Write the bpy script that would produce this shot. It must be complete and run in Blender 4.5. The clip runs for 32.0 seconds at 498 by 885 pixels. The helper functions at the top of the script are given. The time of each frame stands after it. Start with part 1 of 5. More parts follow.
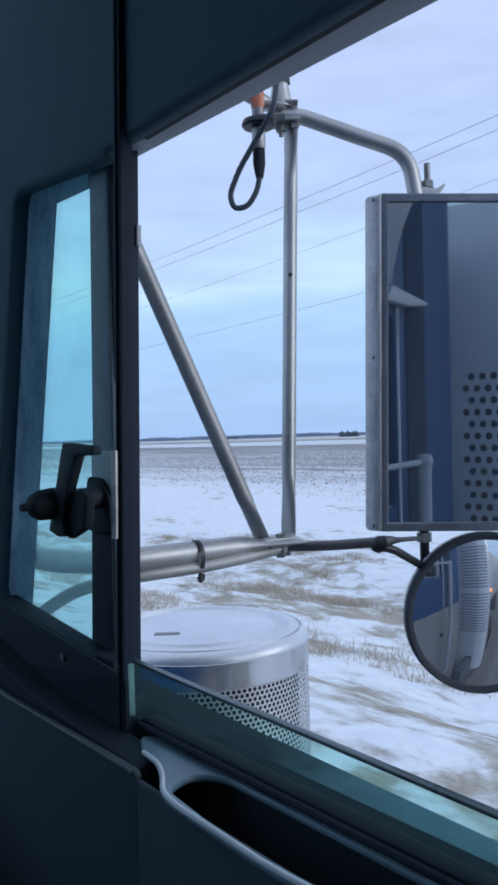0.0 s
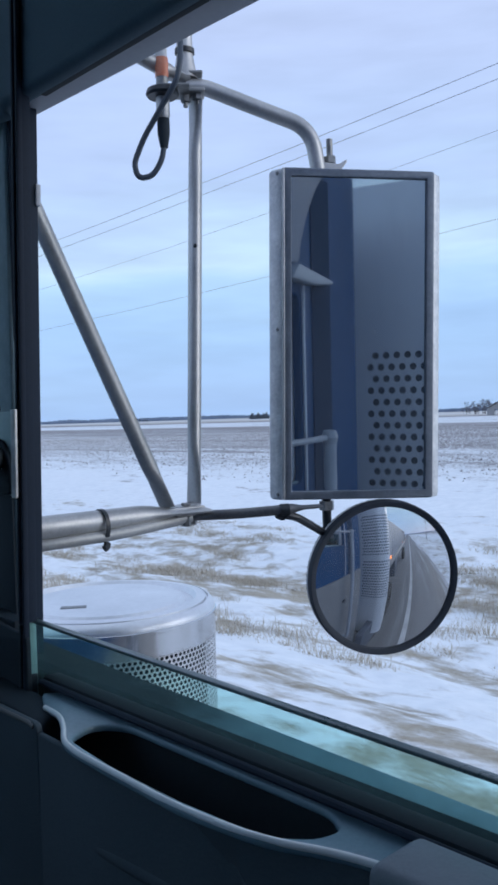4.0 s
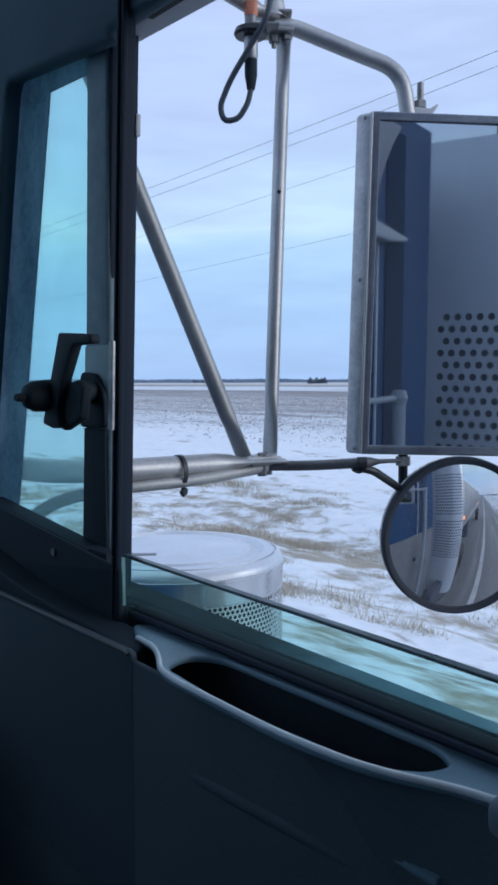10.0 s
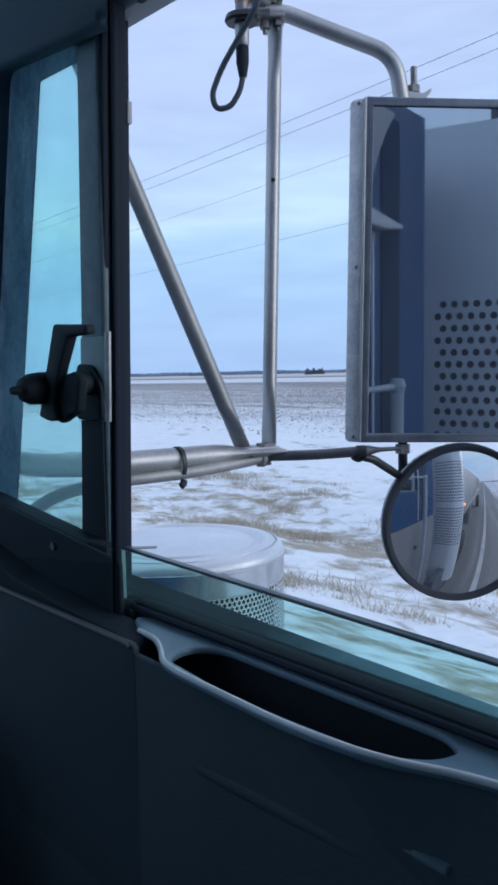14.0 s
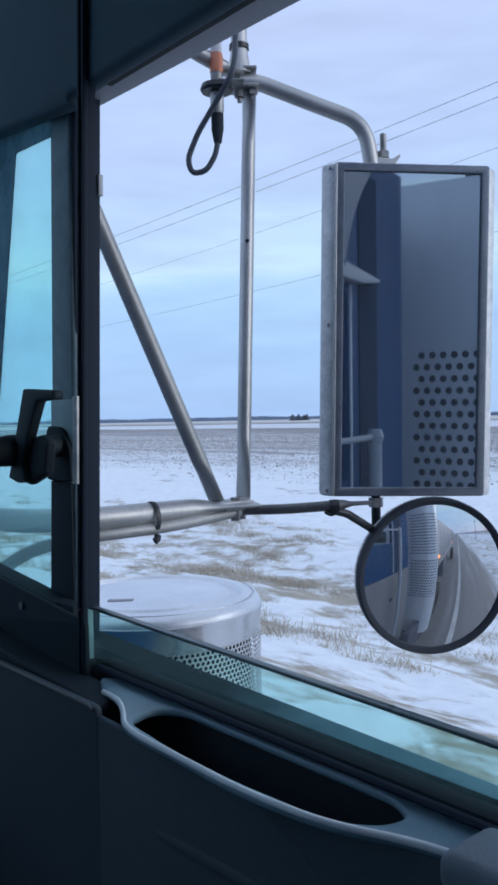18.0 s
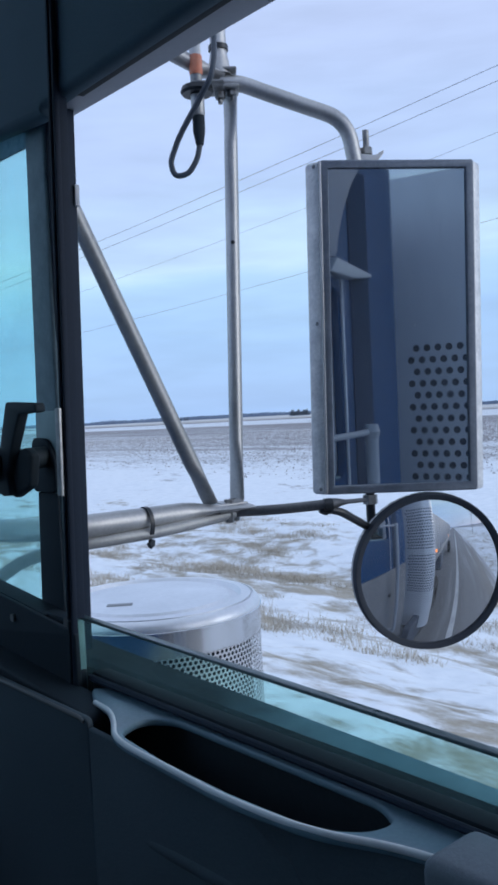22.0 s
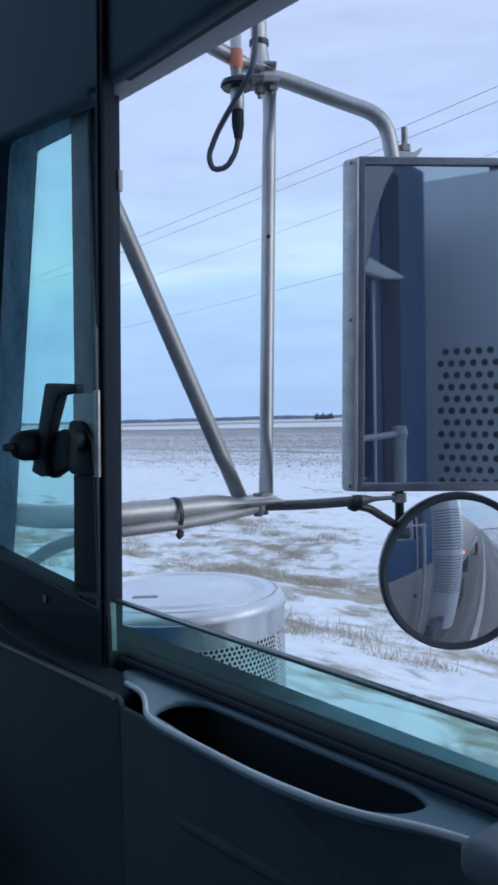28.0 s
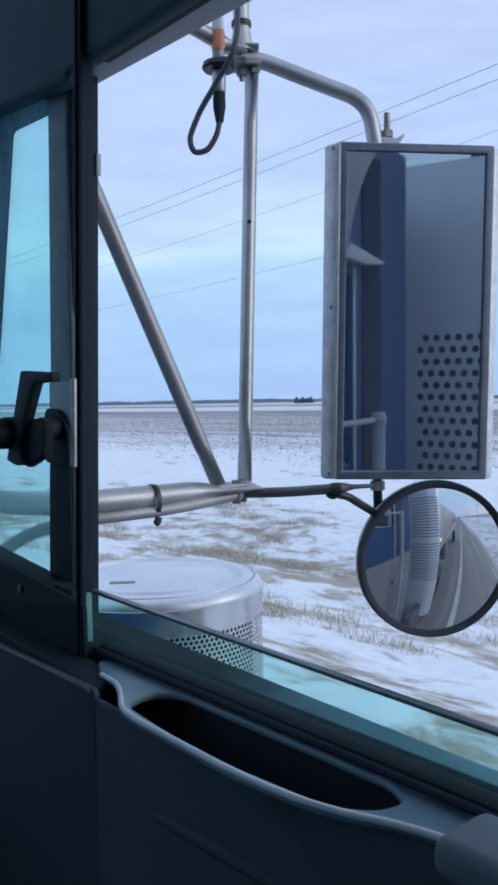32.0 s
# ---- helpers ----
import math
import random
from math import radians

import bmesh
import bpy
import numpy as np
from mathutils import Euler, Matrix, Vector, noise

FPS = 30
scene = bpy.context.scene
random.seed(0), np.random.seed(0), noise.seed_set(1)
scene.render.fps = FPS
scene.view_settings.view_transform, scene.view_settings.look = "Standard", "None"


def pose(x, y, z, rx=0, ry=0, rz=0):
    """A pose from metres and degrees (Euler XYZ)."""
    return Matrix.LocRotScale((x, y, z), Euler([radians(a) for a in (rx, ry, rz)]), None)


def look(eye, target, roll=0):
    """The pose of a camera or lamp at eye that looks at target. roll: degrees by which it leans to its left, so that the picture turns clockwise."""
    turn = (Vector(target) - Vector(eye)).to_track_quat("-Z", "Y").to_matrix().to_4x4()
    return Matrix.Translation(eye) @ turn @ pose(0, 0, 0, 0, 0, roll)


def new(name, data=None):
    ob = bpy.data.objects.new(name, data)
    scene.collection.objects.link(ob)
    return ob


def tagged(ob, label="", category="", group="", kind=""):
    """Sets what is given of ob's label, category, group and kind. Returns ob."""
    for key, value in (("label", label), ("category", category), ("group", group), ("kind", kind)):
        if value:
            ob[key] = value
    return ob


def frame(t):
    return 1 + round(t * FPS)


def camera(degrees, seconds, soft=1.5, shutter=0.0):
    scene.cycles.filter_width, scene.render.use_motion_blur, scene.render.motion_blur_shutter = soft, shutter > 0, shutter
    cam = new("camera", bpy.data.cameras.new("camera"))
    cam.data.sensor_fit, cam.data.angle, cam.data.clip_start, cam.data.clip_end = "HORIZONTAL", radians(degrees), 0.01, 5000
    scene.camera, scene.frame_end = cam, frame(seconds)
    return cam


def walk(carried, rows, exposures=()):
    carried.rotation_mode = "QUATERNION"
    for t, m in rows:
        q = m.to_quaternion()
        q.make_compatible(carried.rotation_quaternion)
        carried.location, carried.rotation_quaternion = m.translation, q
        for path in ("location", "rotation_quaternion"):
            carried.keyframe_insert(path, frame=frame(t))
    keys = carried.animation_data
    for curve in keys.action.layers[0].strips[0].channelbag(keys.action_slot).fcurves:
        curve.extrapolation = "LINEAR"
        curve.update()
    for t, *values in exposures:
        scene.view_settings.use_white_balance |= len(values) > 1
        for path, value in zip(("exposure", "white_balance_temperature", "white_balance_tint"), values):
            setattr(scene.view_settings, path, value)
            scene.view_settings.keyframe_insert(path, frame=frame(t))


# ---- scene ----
cam = camera(33.0, 32.0, soft=3.1)
PATH = [
    (0, (0.0108, 0.0019, 2.4247), (1.2108, 1.6018, 2.4129), -1.73),
    (0.5, (-0.0052, -0.0059, 2.4286), (1.2301, 1.5670, 2.4334), -0.98),
    (1, (-0.0113, -0.0141, 2.4242), (1.2563, 1.5328, 2.4399), -0.97),
    (1.5, (0.0008, -0.0195, 2.4236), (1.2930, 1.5070, 2.4279), -2.19),
    (2, (0.0107, -0.0236, 2.4235), (1.3164, 1.4912, 2.3981), -2.55),
    (2.5, (0.0252, -0.0231, 2.4189), (1.3921, 1.4346, 2.3373), -2.34),
    (4.5, (-0.0002, -0.0088, 2.4089), (1.3444, 1.4710, 2.3629), -1.23),
    (5, (-0.0057, -0.0124, 2.4092), (1.2832, 1.5156, 2.3480), -1.19),
    (5.5, (-0.0040, -0.0122, 2.4100), (1.2772, 1.5224, 2.3493), -1.30),
    (6, (-0.0014, 0.0319, 2.4000), (1.2999, 1.5459, 2.2805), -0.77),
    (6.5, (-0.0013, 0.0150, 2.4033), (1.2961, 1.5327, 2.2879), -0.63),
    (7, (-0.0088, 0.0030, 2.4072), (1.2745, 1.5345, 2.3187), -0.54),
    (7.5, (-0.0120, -0.0040, 2.4067), (1.2632, 1.5349, 2.3337), -0.39),
    (8, (-0.0006, -0.0036, 2.4032), (1.2926, 1.5194, 2.3138), -0.13),
    (8.5, (-0.0023, 0.0002, 2.4020), (1.3048, 1.5091, 2.2808), -0.15),
    (9, (0.0065, 0.0356, 2.3859), (1.3007, 1.5491, 2.2006), -0.05),
    (9.5, (-0.0129, 0.0274, 2.3928), (1.2007, 1.6089, 2.2319), -0.21),
    (10, (-0.0060, 0.0124, 2.3929), (1.2497, 1.5624, 2.2485), -0.15),
    (10.5, (-0.0202, 0.0073, 2.3945), (1.2530, 1.5438, 2.2589), 0.47),
    (11, (-0.0149, 0.0082, 2.3977), (1.2540, 1.5498, 2.2831), -0.04),
    (11.5, (-0.0098, 0.0023, 2.4000), (1.2443, 1.5562, 2.2868), -0.55),
    (12, (0.0103, 0.0201, 2.3900), (1.2665, 1.5688, 2.2373), -1.23),
    (12.5, (-0.0004, 0.0192, 2.3899), (1.2572, 1.5649, 2.2191), -1.37),
    (13, (-0.0025, 0.0064, 2.3943), (1.2578, 1.5502, 2.2259), -1.58),
    (13.5, (-0.0016, 0.0181, 2.3895), (1.2609, 1.5590, 2.2107), -1.23),
    (15.5, (-0.0110, 0.0078, 2.3966), (1.2315, 1.5729, 2.3155), -1.66),
    (16, (0.0039, 0.0075, 2.3914), (1.3031, 1.5241, 2.2826), -2.39),
    (16.5, (0.0064, 0.0086, 2.3925), (1.3635, 1.4763, 2.3284), -1.93),
    (17, (0.0081, -0.0051, 2.3990), (1.3516, 1.4755, 2.3463), -1.76),
    (17.5, (0.0005, -0.0025, 2.4010), (1.3154, 1.5036, 2.3470), -1.37),
    (18, (-0.0007, -0.0020, 2.4018), (1.2894, 1.5252, 2.3468), -1.16),
    (18.5, (-0.0116, 0.0032, 2.3997), (1.2666, 1.5407, 2.3531), -0.88),
    (19, (-0.0106, -0.0104, 2.4060), (1.2558, 1.5375, 2.3868), -1.34),
    (19.5, (-0.0124, -0.0065, 2.4046), (1.2504, 1.5444, 2.3993), -1.03),
    (20, (-0.0191, 0.0004, 2.4021), (1.2295, 1.5627, 2.3891), -0.89),
    (20.5, (-0.0090, -0.0100, 2.4061), (1.2311, 1.5591, 2.3907), -1.22),
    (21, (-0.0085, -0.0043, 2.4025), (1.2550, 1.5460, 2.3817), -1.50),
    (21.5, (-0.0025, -0.0031, 2.4020), (1.2729, 1.5368, 2.3586), -1.61),
    (22, (0.0083, -0.0091, 2.4072), (1.2963, 1.5196, 2.3446), -3.06),
    (22.5, (0.0106, -0.0116, 2.4084), (1.3141, 1.5037, 2.3371), -3.21),
    (23, (0.0097, -0.0084, 2.4028), (1.3172, 1.5028, 2.3202), -2.81),
    (23.5, (0.0174, -0.0046, 2.3969), (1.3498, 1.4826, 2.2829), -2.73),
    (24, (0.0269, 0.0050, 2.3934), (1.3707, 1.4806, 2.2634), -2.18),
    (24.5, (0.0180, -0.0028, 2.3968), (1.3352, 1.4976, 2.2792), -2.13),
    (25, (0.0112, 0.0014, 2.3938), (1.3140, 1.5147, 2.2818), -1.93),
    (25.5, (0.0107, -0.0017, 2.3954), (1.2952, 1.5274, 2.2866), -1.44),
    (27.5, (0.0121, -0.0122, 2.4032), (1.2807, 1.5326, 2.3385), -1.75),
    (28, (0.0008, -0.0042, 2.3973), (1.2459, 1.5600, 2.3420), -1.56),
    (28.5, (0.0127, 0.0002, 2.3945), (1.2424, 1.5759, 2.3225), -1.41),
    (29, (0.0005, 0.0010, 2.3965), (1.2380, 1.5703, 2.3200), -1.13),
    (29.5, (0.0143, 0.0037, 2.3955), (1.2628, 1.5640, 2.3131), -1.93),
    (30, (0.0080, 0.0105, 2.3978), (1.2750, 1.5552, 2.3050), -2.03),
    (30.5, (0.0085, -0.0130, 2.4042), (1.2650, 1.5416, 2.3390), -2.40),
    (31, (0.0067, 0.0048, 2.3973), (1.2816, 1.5437, 2.3158), -1.92),
    (31.5, (0.0142, 0.0041, 2.3975), (1.2987, 1.5330, 2.2859), -1.63),
    (32, (0.0045, -0.0010, 2.4019), (1.2857, 1.5318, 2.3054), -1.03),
]
walk(cam, [(t, look(eye, target, roll)) for t, eye, target, roll in PATH], [(0.0, 0.0), (32.0, 0.0)])

# ---- world and sun ----
SUN_EL, SUN_AZ = radians(16), radians(150)
world = bpy.data.worlds.new("overcast_sky")
scene.world = world
world.use_nodes = True
wn, wl = world.node_tree.nodes, world.node_tree.links
wn.clear()
w_out = wn.new("ShaderNodeOutputWorld")
w_bg = wn.new("ShaderNodeBackground")
w_bg.inputs["Strength"].default_value = 0.104
w_sky = wn.new("ShaderNodeTexSky")
w_sky.sky_type = "NISHITA"
w_sky.sun_disc = False
w_sky.sun_elevation, w_sky.sun_rotation = SUN_EL, SUN_AZ
w_tc = wn.new("ShaderNodeTexCoord")
w_sep = wn.new("ShaderNodeSeparateXYZ")
wl.new(w_tc.outputs["Generated"], w_sep.inputs[0])
# cloud deck: wide layers, flattened towards the horizon
w_map = wn.new("ShaderNodeMapping")
w_map.inputs["Scale"].default_value = (1.6, 1.6, 9.0)
wl.new(w_tc.outputs["Generated"], w_map.inputs["Vector"])
w_noise = wn.new("ShaderNodeTexNoise")
w_noise.inputs["Scale"].default_value = 1.7
w_noise.inputs["Detail"].default_value = 5.0
w_noise.inputs["Roughness"].default_value = 0.5
wl.new(w_map.outputs[0], w_noise.inputs["Vector"])
w_add = wn.new("ShaderNodeMath")
w_add.operation = "MULTIPLY_ADD"
w_add.inputs[1].default_value = 0.20
wl.new(w_noise.outputs["Fac"], w_add.inputs[0])
wl.new(w_sep.outputs["Z"], w_add.inputs[2])
w_ramp = wn.new("ShaderNodeValToRGB")
wl.new(w_add.outputs[0], w_ramp.inputs["Fac"])
stops = [(0.00, (4.33, 6.1, 9.38)), (0.10, (3.94, 6.1, 10.10)), (0.19, (4.14, 6.5, 10.40)), (0.255, (5.02, 7.6, 10.81)), (0.29, (6.21, 8.6, 11.02)),
         (0.325, (5.52, 7.5, 10.71)), (0.37, (5.32, 6.95, 10.51)), (0.55, (5.61, 6.95, 10.40)), (1.0, (5.91, 7.4, 10.10))]
cr = w_ramp.color_ramp
while len(cr.elements) < len(stops):
    cr.elements.new(0.5)
for el, (p, c) in zip(cr.elements, stops):
    el.position, el.color = p, (*c, 1)
w_mix = wn.new("ShaderNodeMix")
w_mix.data_type = "RGBA"
w_mix.inputs["Factor"].default_value = 0.88
wl.new(w_sky.outputs[0], w_mix.inputs["A"])
# finer wisps within the deck
w_fine = wn.new("ShaderNodeTexNoise")
w_fine.inputs["Scale"].default_value, w_fine.inputs["Detail"].default_value = 4.5, 6.0
wl.new(w_map.outputs[0], w_fine.inputs["Vector"])
w_range = wn.new("ShaderNodeMapRange")
w_range.inputs["From Min"].default_value, w_range.inputs["From Max"].default_value = 0.3, 0.7
w_range.inputs["To Min"].default_value, w_range.inputs["To Max"].default_value = 0.94, 1.06
wl.new(w_fine.outputs["Fac"], w_range.inputs["Value"])
w_scale = wn.new("ShaderNodeVectorMath")
w_scale.operation = "SCALE"
wl.new(w_ramp.outputs["Color"], w_scale.inputs[0])
wl.new(w_range.outputs[0], w_scale.inputs["Scale"])
wl.new(w_scale.outputs[0], w_mix.inputs["B"])
wl.new(w_mix.outputs["Result"], w_bg.inputs["Color"])
wl.new(w_bg.outputs[0], w_out.inputs["Surface"])

sun_data = bpy.data.lights.new("sun", "SUN")
sun_data.energy, sun_data.angle, sun_data.color = 0.9, radians(40), (0.96, 0.98, 1.0)
sun = new("sun", sun_data)
sun.matrix_world = look((0, 0, 40), (math.sin(SUN_AZ) * -40, math.cos(SUN_AZ) * -40, 40 - 40 * math.tan(SUN_EL)))

# ---- materials ----
class Nodes:
    """A small writer of node materials."""

    def __init__(self, name):
        self.mat = bpy.data.materials.new(name)
        self.mat.use_nodes = True
        self.n, self.l = self.mat.node_tree.nodes, self.mat.node_tree.links
        self.p = self.n["Principled BSDF"]
        self.out = self.n["Material Output"]
        self.tc = self.n.new("ShaderNodeTexCoord")

    def put(self, value, socket):
        if isinstance(value, bpy.types.NodeSocket):
            self.l.new(value, socket)
        elif isinstance(value, (tuple, list)):
            socket.default_value = (*value, 1) if len(value) == 3 and socket.type == "RGBA" else value
        else:
            socket.default_value = value

    def mapped(self, scale=(1, 1, 1), turn=(0, 0, 0)):
        m = self.n.new("ShaderNodeMapping")
        m.inputs["Scale"].default_value = scale
        m.inputs["Rotation"].default_value = turn
        self.l.new(self.tc.outputs["Object"], m.inputs["Vector"])
        return m.outputs[0]

    def noise(self, scale, detail=4.0, rough=0.55, stretch=(1, 1, 1), distort=0.0, turn=(0, 0, 0)):
        t = self.n.new("ShaderNodeTexNoise")
        t.inputs["Scale"].default_value, t.inputs["Detail"].default_value = scale, detail
        t.inputs["Roughness"].default_value, t.inputs["Distortion"].default_value = rough, distort
        self.l.new(self.mapped(stretch, turn), t.inputs["Vector"])
        return t.outputs["Fac"]

    def ramp(self, fac, *stops):
        r = self.n.new("ShaderNodeValToRGB")
        while len(r.color_ramp.elements) < len(stops):
            r.color_ramp.elements.new(0.5)
        for el, (pos, c) in zip(r.color_ramp.elements, stops):
            el.position = pos
            el.color = (*c, 1) if isinstance(c, (tuple, list)) else (c, c, c, 1)
        self.put(fac, r.inputs["Fac"])
        return r.outputs["Color"]

    def mix(self, fac, a, b, mode="MIX"):
        m = self.n.new("ShaderNodeMix")
        m.data_type, m.blend_type = "RGBA", mode
        self.put(fac, m.inputs["Factor"])
        self.put(a, m.inputs["A"])
        self.put(b, m.inputs["B"])
        return m.outputs["Result"]

    def math(self, op, a, b=0.0, c=0.0, clamp=False):
        m = self.n.new("ShaderNodeMath")
        m.operation, m.use_clamp = op, clamp
        for v, s in zip((a, b, c), m.inputs):
            self.put(v, s)
        return m.outputs[0]

    def between(self, value, lo, hi):
        m = self.n.new("ShaderNodeMapRange")
        m.interpolation_type = "SMOOTHSTEP"
        self.put(value, m.inputs["Value"])
        m.inputs["From Min"].default_value, m.inputs["From Max"].default_value = lo, hi
        return m.outputs["Result"]

    def bump(self, height, strength=0.3, distance=0.002):
        b = self.n.new("ShaderNodeBump")
        b.inputs["Strength"].default_value, b.inputs["Distance"].default_value = strength, distance
        self.put(height, b.inputs["Height"])
        self.l.new(b.outputs[0], self.p.inputs["Normal"])

    def set(self, **values):
        for key, v in values.items():
            self.put(v, self.p.inputs[key.replace("_", " ")])
        return self


def worn(name, dark, light, rough=(0.4, 0.6), metal=0.0, grain=40.0, blotch=6.0, relief=0.15, stretch=(1, 1, 1), shine=0.5):
    """A painted, moulded or metal surface with blotches, fine grain and an uneven gloss."""
    m = Nodes(name)
    big, fine = m.noise(blotch, 3.0, 0.5, stretch), m.noise(grain, 5.0, 0.6, stretch)
    both = m.math("MULTIPLY_ADD", fine, 0.4, m.math("MULTIPLY", big, 0.6))
    m.set(Base_Color=m.ramp(both, (0.3, dark), (0.7, light)), Metallic=metal, Specular_IOR_Level=shine,
          Roughness=m.math("MULTIPLY_ADD", both, rough[1] - rough[0], rough[0]))
    m.bump(fine, relief, 0.001)
    return m.mat


TRIM = worn("dark_door_trim", (0.056, 0.098, 0.133), (0.079, 0.134, 0.178), (0.62, 0.85), grain=500, blotch=9, relief=0.25, shine=0.3)
DOOR_PANEL = worn("black_door_panel", (0.050, 0.071, 0.088), (0.074, 0.100, 0.122), (0.55, 0.8), grain=500, blotch=7, relief=0.3, shine=0.3)
LATCH = worn("dull_black_latch", (0.013, 0.023, 0.031), (0.023, 0.036, 0.046), (0.55, 0.75), grain=400, blotch=30, shine=0.25)
LATCH_PLATE = worn("pale_latch_plate", (0.26, 0.37, 0.385), (0.34, 0.46, 0.47), (0.4, 0.6), grain=200, blotch=40)
SEAL = worn("matt_black_seal", (0.004, 0.009, 0.013), (0.008, 0.015, 0.020), (0.85, 0.95), grain=300, blotch=20, shine=0.05)
COWL = worn("black_cowl_panel", (0.014, 0.024, 0.034), (0.022, 0.034, 0.046), (0.6, 0.85), grain=500, blotch=9, relief=0.3, shine=0.2)
COAX = worn("slate_cable_jacket", (0.030, 0.042, 0.060), (0.050, 0.066, 0.088), (0.35, 0.5), grain=300, blotch=40)
RIM_RUBBER = worn("greyed_rim_rubber", (0.026, 0.033, 0.045), (0.044, 0.053, 0.068), (0.6, 0.8), grain=200, blotch=20, shine=0.3)
ROD_STEEL = worn("dark_rod_steel", (0.09, 0.092, 0.10), (0.21, 0.21, 0.21), (0.35, 0.55), 0.5, grain=240, blotch=22, relief=0.15)
LEDGE = worn("grey_blue_trim", (0.135, 0.215, 0.27), (0.19, 0.285, 0.355), (0.18, 0.30), grain=400, blotch=14, relief=0.12)
HEADLINER = worn("grey_headliner", (0.30, 0.34, 0.37), (0.40, 0.44, 0.47), (0.8, 0.95), grain=700, blotch=5, relief=0.3)
FRAME_PAINT = worn("grey_frame_paint", (0.47, 0.50, 0.56), (0.55, 0.58, 0.63), (0.4, 0.6), grain=200, blotch=12)
BAR_PAINT = worn("navy_bar_paint", (0.012, 0.021, 0.038), (0.018, 0.029, 0.050), (0.6, 0.75), grain=300, blotch=10, shine=0.25)
VENT_FRAME = worn("frosted_vent_frame_paint", (0.10, 0.165, 0.205), (0.19, 0.27, 0.315), (0.4, 0.6), grain=300, blotch=70)
# near-white, so the ledge's rounded edge carries its highlight as colour
BEAD = worn("polished_edge_highlight", (0.66, 0.71, 0.75), (0.80, 0.84, 0.87), (0.15, 0.25), grain=300, blotch=20, relief=0.05, shine=0.7)
RUBBER = worn("black_rubber", (0.013, 0.020, 0.027), (0.026, 0.037, 0.047), (0.65, 0.85), grain=300, blotch=20, shine=0.25)
BLACK_PLASTIC = worn("black_plastic", (0.009, 0.012, 0.016), (0.02, 0.024, 0.03), (0.3, 0.5), grain=500, blotch=30)
TUBE_STEEL = worn("weathered_tube_steel", (0.345, 0.345, 0.347), (0.57, 0.566, 0.560), (0.33, 0.54), 0.62, grain=260, blotch=18, relief=0.12)
STRUT_STEEL = worn("dull_strut_steel", (0.28, 0.285, 0.285), (0.46, 0.46, 0.45), (0.40, 0.60), 0.5, grain=200, blotch=14, relief=0.2)
CHROME_BAND = worn("scuffed_chrome_band", (0.52, 0.52, 0.53), (0.80, 0.80, 0.81), (0.10, 0.30), 0.95, grain=40, blotch=9, relief=0.25, stretch=(1, 1, 0.12))
SOFFIT = worn("grey_soffit_paint", (0.36, 0.385, 0.44), (0.44, 0.465, 0.52), (0.5, 0.7), grain=200, blotch=12)
# brown-grey that paints the highlight along the fore panel's top edge
PANEL_EDGE = worn("panel_edge_highlight", (0.055, 0.060, 0.07), (0.10, 0.10, 0.105), (0.35, 0.5), grain=300, blotch=30, relief=0.1)
HOUSING = worn("mottled_housing_steel", (0.56, 0.57, 0.58), (0.90, 0.90, 0.89), (0.3, 0.6), 0.15, grain=220, blotch=55, relief=0.2)
SEAM = worn("faded_door_seal", (0.022, 0.038, 0.070), (0.034, 0.055, 0.094), (0.9, 1.0), grain=60, blotch=8, shine=0.0)
BEZEL = worn("dull_mirror_bezel", (0.115, 0.137, 0.170), (0.22, 0.245, 0.285), (0.35, 0.55), 0.6, grain=200, blotch=25)
LID_STEEL = worn("brushed_lid_steel", (0.68, 0.69, 0.71), (0.84, 0.85, 0.87), (0.34, 0.5), 0.75, grain=120, blotch=9, relief=0.05)
SCREEN_STEEL = worn("perforated_steel", (0.60, 0.60, 0.61), (0.80, 0.80, 0.81), (0.3, 0.5), 0.85, grain=120, blotch=9, relief=0.05)
GUARD_STEEL = worn("stack_guard_steel", (0.66, 0.675, 0.70), (0.80, 0.815, 0.84), (0.36, 0.48), 0.4, grain=60, blotch=4, relief=0.04, stretch=(1, 1, 0.2))
SOOT = worn("sooty_inner_pipe", (0.075, 0.09, 0.12), (0.11, 0.125, 0.155), (0.6, 0.8), 0.2, grain=50, blotch=8)
BOLT_STEEL = worn("dull_bolt_zinc", (0.16, 0.165, 0.17), (0.36, 0.36, 0.355), (0.35, 0.6), 0.8, grain=500, blotch=60)
BLUE_PAINT = worn("blue_cab_paint", (0.002, 0.044, 0.125), (0.004, 0.060, 0.165), (0.40, 0.55), grain=30, blotch=3, relief=0.02, shine=0.05)
VISOR = worn("smoky_visor_plastic", (0.070, 0.098, 0.16), (0.11, 0.145, 0.215), (0.35, 0.6), grain=60, blotch=8, relief=0.03, shine=0.3)
HANDLE_PAINT = worn("chalky_handle_paint", (0.27, 0.30, 0.345), (0.36, 0.39, 0.43), (0.45, 0.65), grain=200, blotch=12)
LOWER_PAINT = worn("grimy_lower_door_paint", (0.12, 0.127, 0.14), (0.20, 0.205, 0.215), (0.45, 0.7), grain=18, blotch=2.5, relief=0.03, shine=0.3)
WHITE_PAINT = worn("road_grimed_white_paint", (0.19, 0.20, 0.215), (0.34, 0.345, 0.35), (0.35, 0.6), grain=18, blotch=2.5, relief=0.03)
TRAILER_PAINT = worn("grey_trailer_panel", (0.30, 0.31, 0.33), (0.46, 0.46, 0.47), (0.4, 0.6), grain=12, blotch=1.2, relief=0.03)
TYRE = worn("tyre_rubber", (0.02, 0.02, 0.02), (0.05, 0.048, 0.045), (0.7, 0.9), grain=80, blotch=8)
